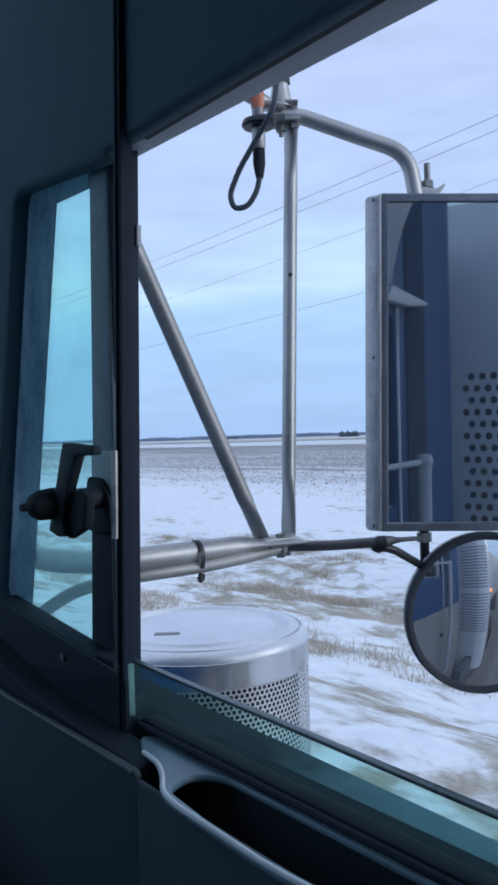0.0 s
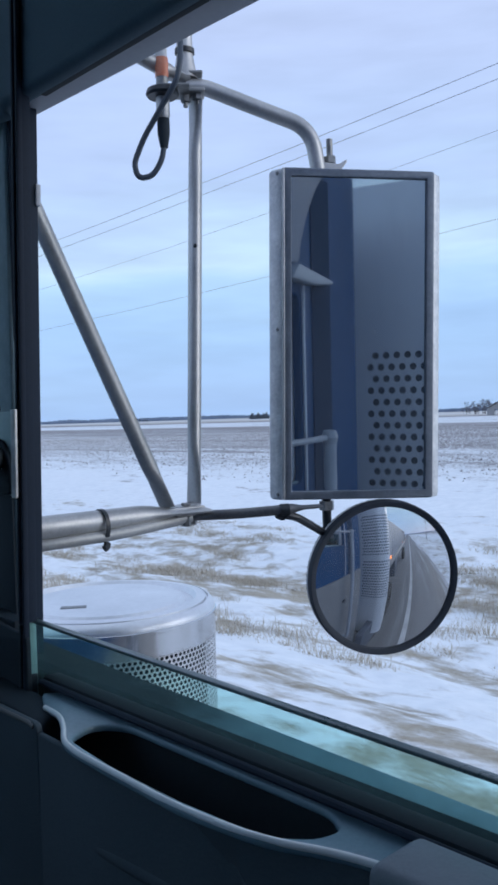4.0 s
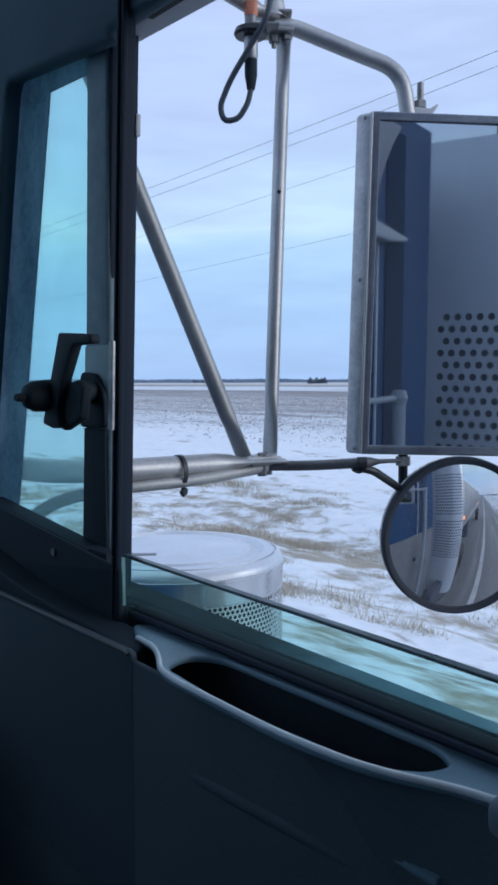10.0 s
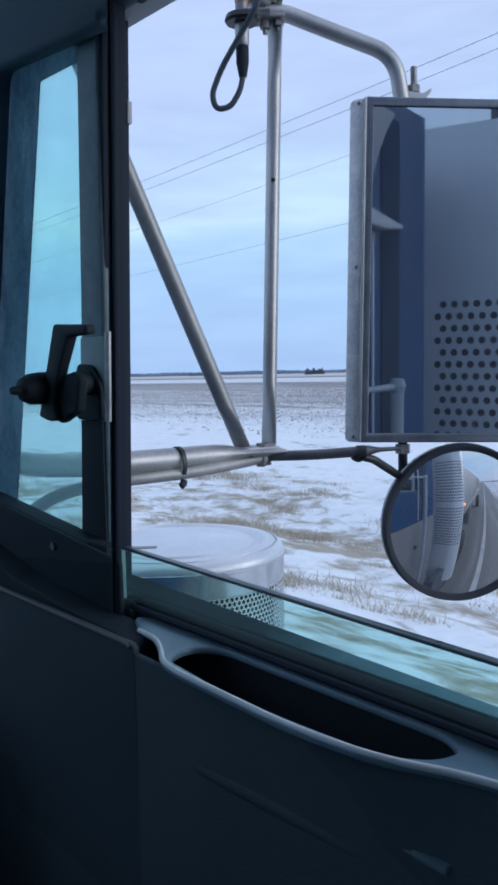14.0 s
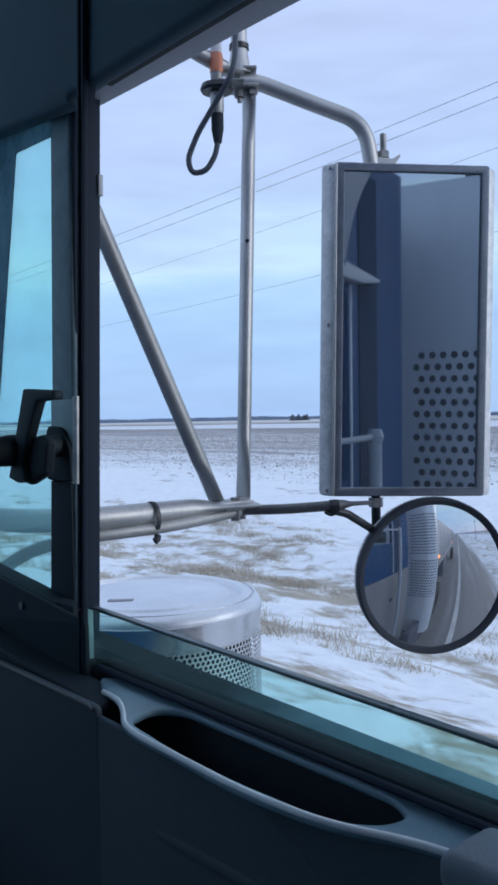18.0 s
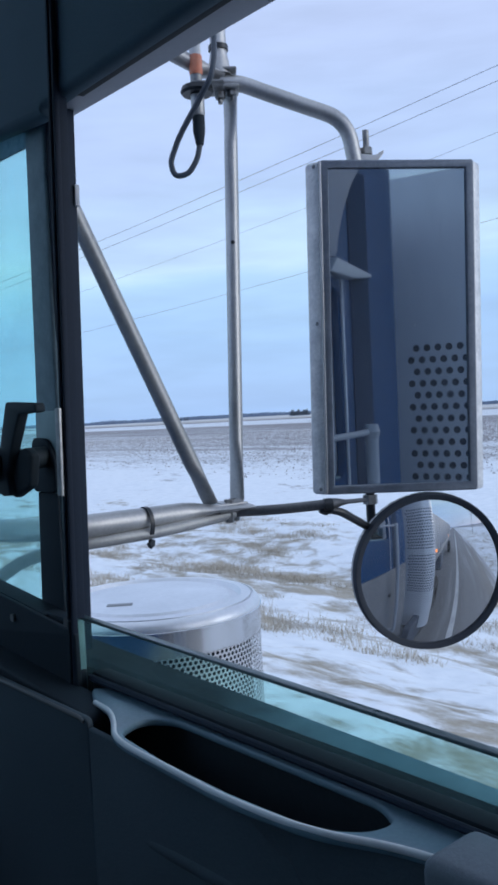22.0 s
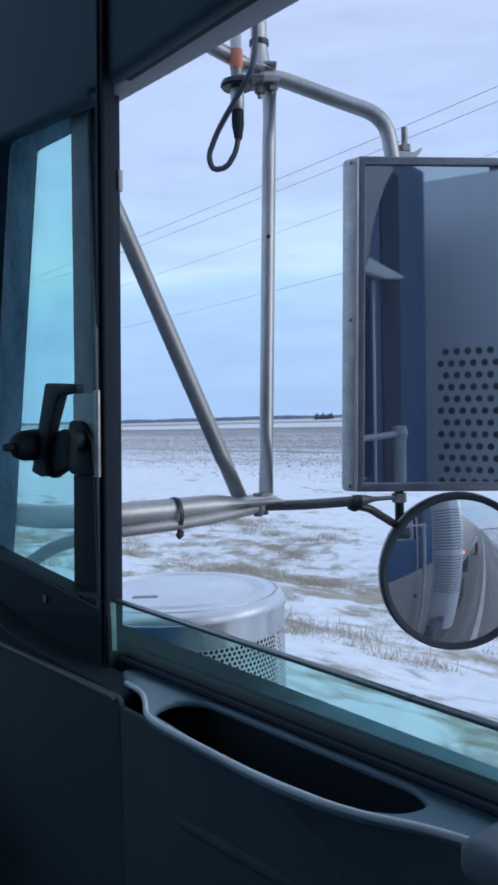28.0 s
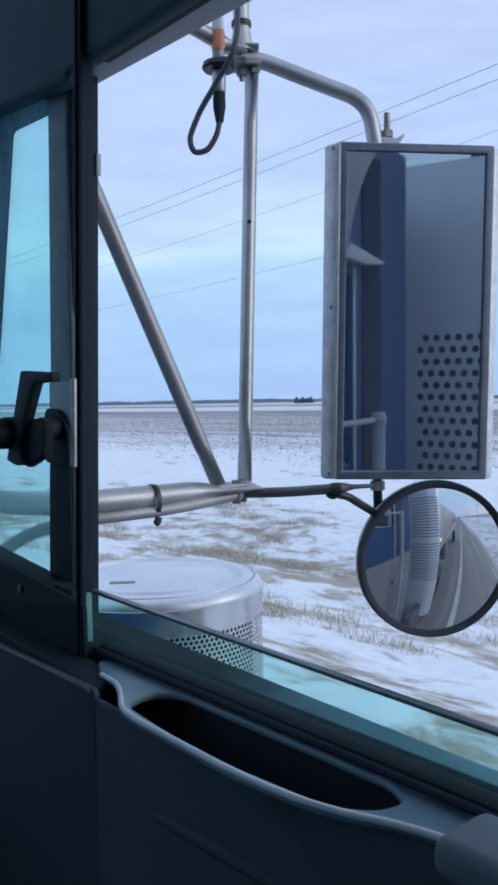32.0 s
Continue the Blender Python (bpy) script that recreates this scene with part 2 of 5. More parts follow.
WOOD = worn("grey_pole_wood", (0.09, 0.08, 0.07), (0.2, 0.18, 0.155), (0.8, 0.95), grain=30, blotch=2, relief=0.4, stretch=(1, 1, 0.08))
WIRE = worn("weathered_wire", (0.28, 0.30, 0.35), (0.36, 0.38, 0.43), (0.5, 0.6), 0.5, grain=30, blotch=3)
BARK = worn("winter_bark", (0.05, 0.042, 0.038), (0.12, 0.10, 0.09), (0.85, 0.95), grain=8, blotch=1.5, relief=0.4)
# distance haze is mixed into the twig colour
TWIG = worn("hazed_twigs", (0.16, 0.18, 0.225), (0.22, 0.24, 0.285), (0.85, 0.95), grain=4, blotch=0.6)
# needles lightened to blue-grey: the air's haze is in their colour
NEEDLE = worn("hazed_spruce_needles", (0.17, 0.21, 0.26), (0.22, 0.26, 0.31), (0.8, 0.95), grain=3, blotch=0.5)
# blue-grey stands for aerial haze, put straight into the woods' base colour
FAR_WOOD = worn("hazed_bare_woods", (0.20, 0.26, 0.36), (0.26, 0.32, 0.42), (0.9, 1.0), grain=0.08, blotch=0.01)
BARN = worn("weathered_barn_boards", (0.3, 0.3, 0.31), (0.45, 0.45, 0.46), (0.8, 0.9), grain=3, blotch=0.5, stretch=(4, 4, 0.3))
ROOF = worn("dark_roof_sheet", (0.04, 0.042, 0.048), (0.08, 0.08, 0.085), (0.6, 0.8), grain=4, blotch=0.5)
STRAW = worn("dead_grass", (0.40, 0.35, 0.28), (0.56, 0.50, 0.41), (0.85, 0.95), grain=8, blotch=1.0)
ORANGE = worn("orange_sleeve", (0.58, 0.15, 0.07), (0.75, 0.30, 0.18), (0.35, 0.5), grain=300, blotch=80)
WHITE_WHIP = worn("white_fibreglass", (0.55, 0.55, 0.55), (0.75, 0.74, 0.73), (0.35, 0.5), grain=300, blotch=40)
COPPER = worn("ceramic_insulator", (0.2, 0.2, 0.21), (0.32, 0.32, 0.33), (0.3, 0.4), grain=40, blotch=6)
SEAT = worn("grey_seat_cloth", (0.17, 0.185, 0.20), (0.25, 0.265, 0.28), (0.85, 0.95), grain=300, blotch=9, relief=0.3)
PAD = worn("grey_arm_pad", (0.12, 0.148, 0.182), (0.17, 0.20, 0.238), (0.5, 0.65), grain=600, blotch=30, relief=0.3)


def sill_material():
    """Grey-green sill paint that runs into painted, near-black shade towards the front corner."""
    m = Nodes("shaded_sill_paint")
    sep = m.n.new("ShaderNodeSeparateXYZ")
    m.l.new(m.tc.outputs["Object"], sep.inputs[0])
    paint = m.ramp(m.noise(50, 5.0, 0.6), (0.3, (0.075, 0.155, 0.195)), (0.7, (0.125, 0.230, 0.28)))
    # shade painted along y, with a noisy edge
    grime_shade = m.between(m.math("MULTIPLY_ADD", m.noise(28, 4.0, 0.6), 0.10, sep.outputs["Y"]), 0.36, 0.52)
    m.set(Base_Color=m.mix(grime_shade, paint, (0.008, 0.014, 0.018)), Roughness=m.math("MULTIPLY_ADD", grime_shade, 0.4, 0.45), Specular_IOR_Level=0.25)
    return m.mat


SILL = sill_material()


def rime_material():
    """Frost and dried dirt along the edge of the glass, with daylight glimmering through it."""
    m = Nodes("rime_on_glass")
    both = m.math("MULTIPLY_ADD", m.noise(160, 5.0, 0.7), 0.5, m.math("MULTIPLY", m.noise(26, 4.0, 0.6, (1, 1, 0.5)), 0.5))
    m.set(Base_Color=(0.10, 0.145, 0.18), Roughness=0.7, Specular_IOR_Level=0.2)
    thin = m.n.new("ShaderNodeBsdfTranslucent")
    m.put(m.ramp(both, (0.34, (0.24, 0.36, 0.46)), (0.66, (0.66, 0.84, 0.95))), thin.inputs["Color"])
    mixed = m.n.new("ShaderNodeMixShader")
    mixed.inputs["Fac"].default_value = 0.5
    m.l.new(m.p.outputs[0], mixed.inputs[1])
    m.l.new(thin.outputs[0], mixed.inputs[2])
    m.l.new(mixed.outputs[0], m.out.inputs["Surface"])
    return m.mat


RIME = rime_material()


def mirror_material(name, tint, haze, film):
    """Silvered glass under a thin, uneven film of dried road dirt."""
    m = Nodes(name)
    smear = m.noise(14, 4.0, 0.6, (1, 1, 0.4))
    m.set(Base_Color=m.mix(m.ramp(smear, (0.45, 0.0), (0.8, 0.35)), tint, tuple(v * 0.82 for v in tint)), Metallic=0.96,
          Roughness=m.ramp(smear, (0.4, 0.004), (0.85, haze)))
    dust = m.n.new("ShaderNodeBsdfDiffuse")
    dust.inputs["Color"].default_value = (0.55, 0.56, 0.57, 1)
    both = m.n.new("ShaderNodeMixShader")
    m.put(m.ramp(m.noise(5, 5.0, 0.65, (1, 1, 0.5), 0.6), (0.3, film * 0.5), (0.75, film * 2.2)), both.inputs["Fac"])
    m.l.new(m.p.outputs[0], both.inputs[1])
    m.l.new(dust.outputs[0], both.inputs[2])
    m.l.new(both.outputs[0], m.out.inputs["Surface"])
    return m.mat


FLAT_GLASS = mirror_material("flat_mirror_glass", (0.42, 0.48, 0.53), 0.06, 0.03)
CONVEX_GLASS = mirror_material("convex_mirror_glass", (0.66, 0.69, 0.73), 0.06, 0.05)


def tinted_glass(name, tint, dirt=0.04, grime_shade=None):
    """Thin tinted pane: what lies behind shows through the tint, with a gloss that grows at grazing angles."""
    m = Nodes(name)
    clear = m.n.new("ShaderNodeBsdfTransparent")
    film = m.noise(9, 5.0, 0.6)
    m.put(m.mix(m.ramp(film, (0.4, 0.0), (0.9, 0.5)), tint, tuple(v * 0.9 for v in tint)), clear.inputs["Color"])
    gloss = m.n.new("ShaderNodeBsdfGlossy")
    gloss.inputs["Roughness"].default_value = 0.02
    gloss.inputs["Color"].default_value = (0.68, 0.96, 1.0, 1)
    dust = m.n.new("ShaderNodeBsdfTranslucent")
    dust.inputs["Color"].default_value = (0.36, 0.57, 0.64, 1)
    facing = m.n.new("ShaderNodeLayerWeight")
    facing.inputs["Blend"].default_value = 0.5
    gleam = m.math("MULTIPLY_ADD", m.math("POWER", facing.outputs["Facing"], 4.0), 0.5, 0.02)
    a, b = m.n.new("ShaderNodeMixShader"), m.n.new("ShaderNodeMixShader")
    dusty = m.math("MULTIPLY", film, dirt * 2)
    if grime_shade:
        sep = m.n.new("ShaderNodeSeparateXYZ")
        m.l.new(m.tc.outputs["Object"], sep.inputs[0])
        low = m.between(m.math("MULTIPLY_ADD", film, -0.03, sep.outputs["Z"]), grime_shade[1], grime_shade[0])
        dusty = m.math("MULTIPLY_ADD", low, grime_shade[2], dusty, clamp=True)
    m.put(dusty, a.inputs["Fac"])
    m.l.new(clear.outputs[0], a.inputs[1])
    m.l.new(dust.outputs[0], a.inputs[2])
    m.l.new(gleam, b.inputs["Fac"])
    m.l.new(a.outputs[0], b.inputs[1])
    m.l.new(gloss.outputs[0], b.inputs[2])
    m.l.new(b.outputs[0], m.out.inputs["Surface"])
    return m.mat


TINTED = tinted_glass("green_tinted_glass", (0.79, 0.965, 0.935), 0.014, (2.222, 2.240, 0.02))
VENT_TINT = tinted_glass("vent_tinted_glass", (0.75, 0.975, 0.955), 0.12)
GLASS_EDGE = worn("glass_edge", (0.05, 0.09, 0.10), (0.09, 0.14, 0.15), (0.2, 0.4), grain=200, blotch=40)
GROUND_EDGE = worn("ground_glass_edge", (0.20, 0.25, 0.28), (0.30, 0.36, 0.39), (0.3, 0.5), grain=200, blotch=40)
CLEAR = tinted_glass("windscreen_glass", (0.8, 0.88, 0.88))


def lamp_material(name, color, strength):
    m = Nodes(name)
    m.set(Base_Color=tuple(v * 0.6 for v in color), Roughness=0.3, Emission_Color=color, Emission_Strength=strength)
    return m.mat


MARKER = lamp_material("amber_marker_lens", (1.0, 0.28, 0.05), 3.0)


def ground_material():
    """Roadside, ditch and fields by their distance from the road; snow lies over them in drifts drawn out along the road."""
    m = Nodes("winter_fields")
    sep = m.n.new("ShaderNodeSeparateXYZ")
    m.l.new(m.tc.outputs["Object"], sep.inputs[0])
    x = sep.outputs["X"]
    wob = m.noise(0.02, 3.0, 0.5, (1, 0.5, 1))
    xw = m.math("MULTIPLY_ADD", m.math("SUBTRACT", wob, 0.5), 10.0, x)
    xf = m.math("MULTIPLY_ADD", m.math("SUBTRACT", wob, 0.5), 40.0, x)
    # bare ground: dead grass by the road, tilled soil with clods, a ploughed band, stubble
    fine = m.noise(18, 6.0, 0.7)
    mid = m.noise(1.6, 5.0, 0.6, (1, 0.35, 1))
    grass = m.ramp(m.mix(0.5, fine, mid), (0.3, (0.24, 0.205, 0.16)), (0.5, (0.38, 0.34, 0.275)), (0.7, (0.47, 0.43, 0.36)))
    clod = m.noise(3.2, 7.0, 0.75)
    soil = m.ramp(clod, (0.3, (0.20, 0.185, 0.185)), (0.5, (0.27, 0.25, 0.25)), (0.72, (0.36, 0.335, 0.33)))
    plough = m.ramp(clod, (0.3, (0.07, 0.06, 0.055)), (0.7, (0.14, 0.12, 0.11)))
    stub = m.ramp(m.noise(0.35, 6.0, 0.65, (1, 0.1, 1)), (0.3, (0.26, 0.215, 0.165)), (0.7, (0.42, 0.35, 0.27)))
    bare = m.mix(m.between(xw, 17.0, 25.0), grass, soil)
    bare = m.mix(m.between(xf, 300.0, 312.0), bare, plough)
    bare = m.mix(m.between(xf, 350.0, 360.0), bare, stub)
    snow = m.ramp(m.noise(3.0, 4.0, 0.6), (0.3, (0.77, 0.81, 0.85)), (0.7, (0.89, 0.92, 0.945)))
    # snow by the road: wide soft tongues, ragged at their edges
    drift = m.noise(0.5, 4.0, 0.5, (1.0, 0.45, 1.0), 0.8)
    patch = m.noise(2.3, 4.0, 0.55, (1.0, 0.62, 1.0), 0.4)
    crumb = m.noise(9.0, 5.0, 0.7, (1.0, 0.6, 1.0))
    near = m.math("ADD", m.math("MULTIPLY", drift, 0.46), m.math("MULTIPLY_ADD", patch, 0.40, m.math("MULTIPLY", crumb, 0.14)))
    # on the tilled soil: powder between the clods and in the furrows
    powder = m.noise(2.6, 8.0, 0.8, (1.0, 0.55, 1.0))
    furrow = m.noise(0.16, 4.0, 0.6, (1.0, 0.08, 1.0), 0.4)
    tilled = m.math("MULTIPLY_ADD", powder, 0.62, m.math("MULTIPLY", furrow, 0.38))
    level = m.ramp(m.math("DIVIDE", xw, 200.0, clamp=True), (0.020, 0.555), (0.035, 0.57), (0.050, 0.55), (0.062, 0.545), (0.078, 0.62), (0.10, 0.69), (0.13, 0.64), (0.155, 0.565), (0.3, 0.51), (0.80, 0.46), (0.88, 0.60), (1.0, 0.59))
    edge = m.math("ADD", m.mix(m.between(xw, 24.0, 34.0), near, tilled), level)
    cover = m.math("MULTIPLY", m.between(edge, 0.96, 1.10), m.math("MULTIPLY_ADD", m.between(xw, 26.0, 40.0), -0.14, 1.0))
    # far strips: thin snow on the ploughed band, stubble, and snow fields behind
    strip = m.ramp(m.math("DIVIDE", xf, 1200.0, clamp=True), (0.0, 0.4), (0.245, 0.4), (0.252, 0.10), (0.288, 0.12), (0.297, 0.34), (0.40, 0.28), (0.46, 0.7), (0.6, 0.55), (1.0, 0.4))
    far_cover = m.math("ADD", strip, m.math("MULTIPLY", m.math("SUBTRACT", m.noise(0.03, 5.0, 0.6, (1, 0.2, 1)), 0.5), 0.4), clamp=True)
    cover = m.mix(m.between(xf, 296.0, 302.0), cover, far_cover)
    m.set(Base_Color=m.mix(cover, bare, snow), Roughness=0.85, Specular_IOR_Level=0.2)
    relief = m.math("ADD", m.math("MULTIPLY", m.noise(5.0, 6.0, 0.7, (1, 0.5, 1)), 0.5), m.math("MULTIPLY", cover, 0.4))
    m.bump(relief, 0.5, 0.10)
    return m.mat


def clod_material():
    """Frozen clods, each of its own shade, powdered with snow on their upper sides."""
    m = Nodes("frozen_clods")
    geo = m.n.new("ShaderNodeNewGeometry")
    sep = m.n.new("ShaderNodeSeparateXYZ")
    m.l.new(geo.outputs["Normal"], sep.inputs[0])
    earth = m.ramp(geo.outputs["Random Per Island"], (0.0, (0.22, 0.205, 0.205)), (0.5, (0.29, 0.27, 0.265)), (1.0, (0.38, 0.355, 0.345)))
    dust = m.between(m.math("ADD", sep.outputs["Z"], m.math("MULTIPLY", m.noise(9.0, 4.0, 0.7), 0.8)), 0.70, 1.15)
    m.set(Base_Color=m.mix(m.math("MULTIPLY", dust, 0.9), earth, (0.85, 0.86, 0.885)), Roughness=0.9, Specular_IOR_Level=0.2)
    return m.mat


CLOD = clod_material()


def road_material():
    m = Nodes("winter_asphalt")
    agg, wheel = m.noise(160, 4.0, 0.7), m.noise(0.9, 4.0, 0.55, (1.0, 0.03, 1.0))
    m.set(Base_Color=m.mix(m.ramp(wheel, (0.35, 0.0), (0.75, 0.6)), m.ramp(agg, (0.3, (0.10, 0.10, 0.103)), (0.7, (0.17, 0.168, 0.165))), (0.34, 0.335, 0.335)),
          Roughness=m.ramp(wheel, (0.3, 0.5), (0.7, 0.75)))
    sep = m.n.new("ShaderNodeSeparateXYZ")
    m.l.new(m.tc.outputs["Object"], sep.inputs[0])
    blown = m.math("ADD", m.noise(0.8, 5.0, 0.6, (2.2, 0.05, 1.0), 0.3), m.math("MULTIPLY", m.between(sep.outputs["X"], 1.3, 3.2), 0.22))
    m.set(Base_Color=m.mix(m.math("MULTIPLY", m.between(blown, 0.64, 0.84), 0.55), m.p.inputs["Base Color"].links[0].from_socket, (0.78, 0.80, 0.83)))
    m.bump(agg, 0.3, 0.004)
    return m.mat


GROUND, ROAD = ground_material(), road_material()
LINE = worn("worn_road_line", (0.45, 0.45, 0.44), (0.75, 0.75, 0.73), (0.7, 0.85), grain=40, blotch=2.0)

# ---- builders ----
def mesh_from(name, bm, mat, smooth=True):
    me = bpy.data.meshes.new(name)
    bm.to_mesh(me)
    bm.free()
    me.materials.append(mat)
    if smooth:
        for p in me.polygons:
            p.use_smooth = True
        me.set_sharp_from_angle(angle=radians(35))
    return me


def part(name, bm, mat, parent, label="", smooth=True):
    ob = new(name, mesh_from(name, bm, mat, smooth))
    ob.parent = parent
    return tagged(ob, label)


def thing(name, label, category, group="", kind="", at=(0, 0, 0)):
    ob = new(name)
    ob.empty_display_size = 0.05
    ob.location = at
    return tagged(ob, label, category, group, kind)


def setting(name, bm, mat, label, category, smooth=False):
    return tagged(new(name, mesh_from(name, bm, mat, smooth)), label, category, kind="structure")


def add_box(bm, lo, hi, bevel=0.0, segments=2, m=None):
    size, mid = [b - a for a, b in zip(lo, hi)], [(a + b) / 2 for a, b in zip(lo, hi)]
    tmp = bmesh.new()
    bmesh.ops.create_cube(tmp, size=1.0, matrix=Matrix.LocRotScale(mid, None, size))
    if bevel:
        bmesh.ops.bevel(tmp, geom=tmp.edges[:], offset=bevel, segments=segments, affect="EDGES", profile=0.5)
    if m is not None:
        tmp.transform(m)
    join(bm, tmp)
    return bm


def join(bm, other):
    me = bpy.data.meshes.new("tmp")
    other.to_mesh(me)
    other.free()
    bm.from_mesh(me)
    bpy.data.meshes.remove(me)
    return bm


def box(lo, hi, bevel=0.0, segments=2, m=None):
    return add_box(bmesh.new(), lo, hi, bevel, segments, m)


def rounded(points, radius, steps=5):
    """A polyline with its inner corners turned into arcs."""
    pts = [Vector(p) for p in points]
    out = [pts[0]]
    for a, b, c in zip(pts, pts[1:], pts[2:]):
        r = min(radius, (a - b).length * 0.45, (c - b).length * 0.45)
        p, q = b + (a - b).normalized() * r, b + (c - b).normalized() * r
        for k in range(steps + 1):
            u = k / steps
            out.append(p * (1 - u) ** 2 + b * 2 * u * (1 - u) + q * u * u)
    out.append(pts[-1])
    return out


def tube(points, radius, sides=14, flat=None, caps=True):
    """A tube swept along a polyline. radius: one value or one for each point; flat: (ends squeezed to this share, over this length)."""
    pts = [Vector(p) for p in points]
    radii = radius if isinstance(radius, (list, tuple)) else [radius] * len(pts)
    bm, rings, up = bmesh.new(), [], None
    for i, p in enumerate(pts):
        d = (pts[min(i + 1, len(pts) - 1)] - pts[max(i - 1, 0)]).normalized()
        if up is None:
            up = Vector((0, 0, 1)) if abs(d.z) < 0.9 else Vector((1, 0, 0))
        side = d.cross(up).normalized()
        up = side.cross(d).normalized()
        squeeze = flat[i] if flat else 1.0
        rings.append([bm.verts.new(p + (side * math.cos(a) / (squeeze ** 0.6) + up * math.sin(a) * squeeze) * radii[i])
                      for a in (2 * math.pi * k / sides for k in range(sides))])
    for r, s in zip(rings, rings[1:]):
        for k in range(sides):
            bm.faces.new((r[k], r[(k + 1) % sides], s[(k + 1) % sides], s[k]))
    if caps:
        bm.faces.new(rings[0][::-1])
        bm.faces.new(rings[-1])
    return bm


def lathe(profile, centre=(0, 0, 0), sides=64, axis="z"):
    """Turns (radius, height) pairs about an upright axis."""
    bm, rings = bmesh.new(), []
    for r, h in profile:
        if r < 1e-6:
            rings.append([bm.verts.new((centre[0], centre[1], centre[2] + h))])
        else:
            rings.append([bm.verts.new((centre[0] + r * math.cos(a), centre[1] + r * math.sin(a), centre[2] + h))
                          for a in (2 * math.pi * k / sides for k in range(sides))])
    for a, b in zip(rings, rings[1:]):
        for k in range(sides):
            p, q = a[k % len(a)], a[(k + 1) % len(a)]
            s, t = b[(k + 1) % len(b)], b[k % len(b)]
            some = list(dict.fromkeys((p, q, s, t)))
            if len(some) > 2:
                bm.faces.new(some)
    bmesh.ops.recalc_face_normals(bm, faces=bm.faces[:])
    return bm


def plate(outer, holes, lo, hi, m=None, bevel=0.0):
    """A flat plate with holes: outlines in (u, v), thickness from lo to hi along w. m turns (u, v, w) into the world."""
    cu = bpy.data.curves.new("plate", "CURVE")
    cu.dimensions, cu.fill_mode = "2D", "BOTH"
    cu.extrude, cu.bevel_depth, cu.bevel_resolution = max((hi - lo) / 2 - bevel, 1e-5), bevel, 2
    cu.offset = -bevel
    for loop in (outer, *holes):
        sp = cu.splines.new("POLY")
        sp.points.add(len(loop) - 1)
        for p, (u, v) in zip(sp.points, loop):
            p.co = (u, v, 0, 1)
        sp.use_cyclic_u = True
    ob = bpy.data.objects.new("plate", cu)
    me = bpy.data.meshes.new_from_object(ob)
    bm = bmesh.new()
    bm.from_mesh(me)
    bpy.data.meshes.remove(me)
    bpy.data.objects.remove(ob)
    bpy.data.curves.remove(cu)
    bmesh.ops.remove_doubles(bm, verts=bm.verts[:], dist=1e-5)
    bmesh.ops.translate(bm, verts=bm.verts[:], vec=(0, 0, (lo + hi) / 2))
    bm.transform(m if m is not None else Matrix())
    bmesh.ops.recalc_face_normals(bm, faces=bm.faces[:])
    return bm


# (u, v, w) -> (x = w, y = u, z = v): plates that stand along the cab's side
SIDE = Matrix(((0, 0, 1, 0), (1, 0, 0, 0), (0, 1, 0, 0), (0, 0, 0, 1)))


def soft(loop, radius, steps=4):
    """Rounds the corners of a closed outline."""
    out, n = [], len(loop)
    for i in range(n):
        a, b, c = (Vector((*loop[(i + k) % n], 0)) for k in (-1, 0, 1))
        r = min(radius, (a - b).length * 0.45, (c - b).length * 0.45)
        p, q = b + (a - b).normalized() * r, b + (c - b).normalized() * r
        for k in range(steps + 1):
            u = k / steps
            v = p * (1 - u) ** 2 + b * 2 * u * (1 - u) + q * u * u
            out.append((v.x, v.y))
    return out


def stud(at, axis, radius, length, sides=6):
    """A bolt or nut along an axis."""
    d = Vector(axis).normalized()
    return tube([Vector(at), Vector(at) + d * length], radius, sides)


# ---- ground, road ----
def verge(x):
    """Height of the land by its distance from the road's middle line, on the side that is seen."""
    a = np.abs(x + 1.2)
    return np.interp(a, [0, 5.2, 6.5, 10.5, 13.0, 16.5, 22, 60, 300, 6000], [-0.03, -0.03, -0.12, -0.95, -1.05, -0.75, -0.6, -0.5, -0.2, 0.0])


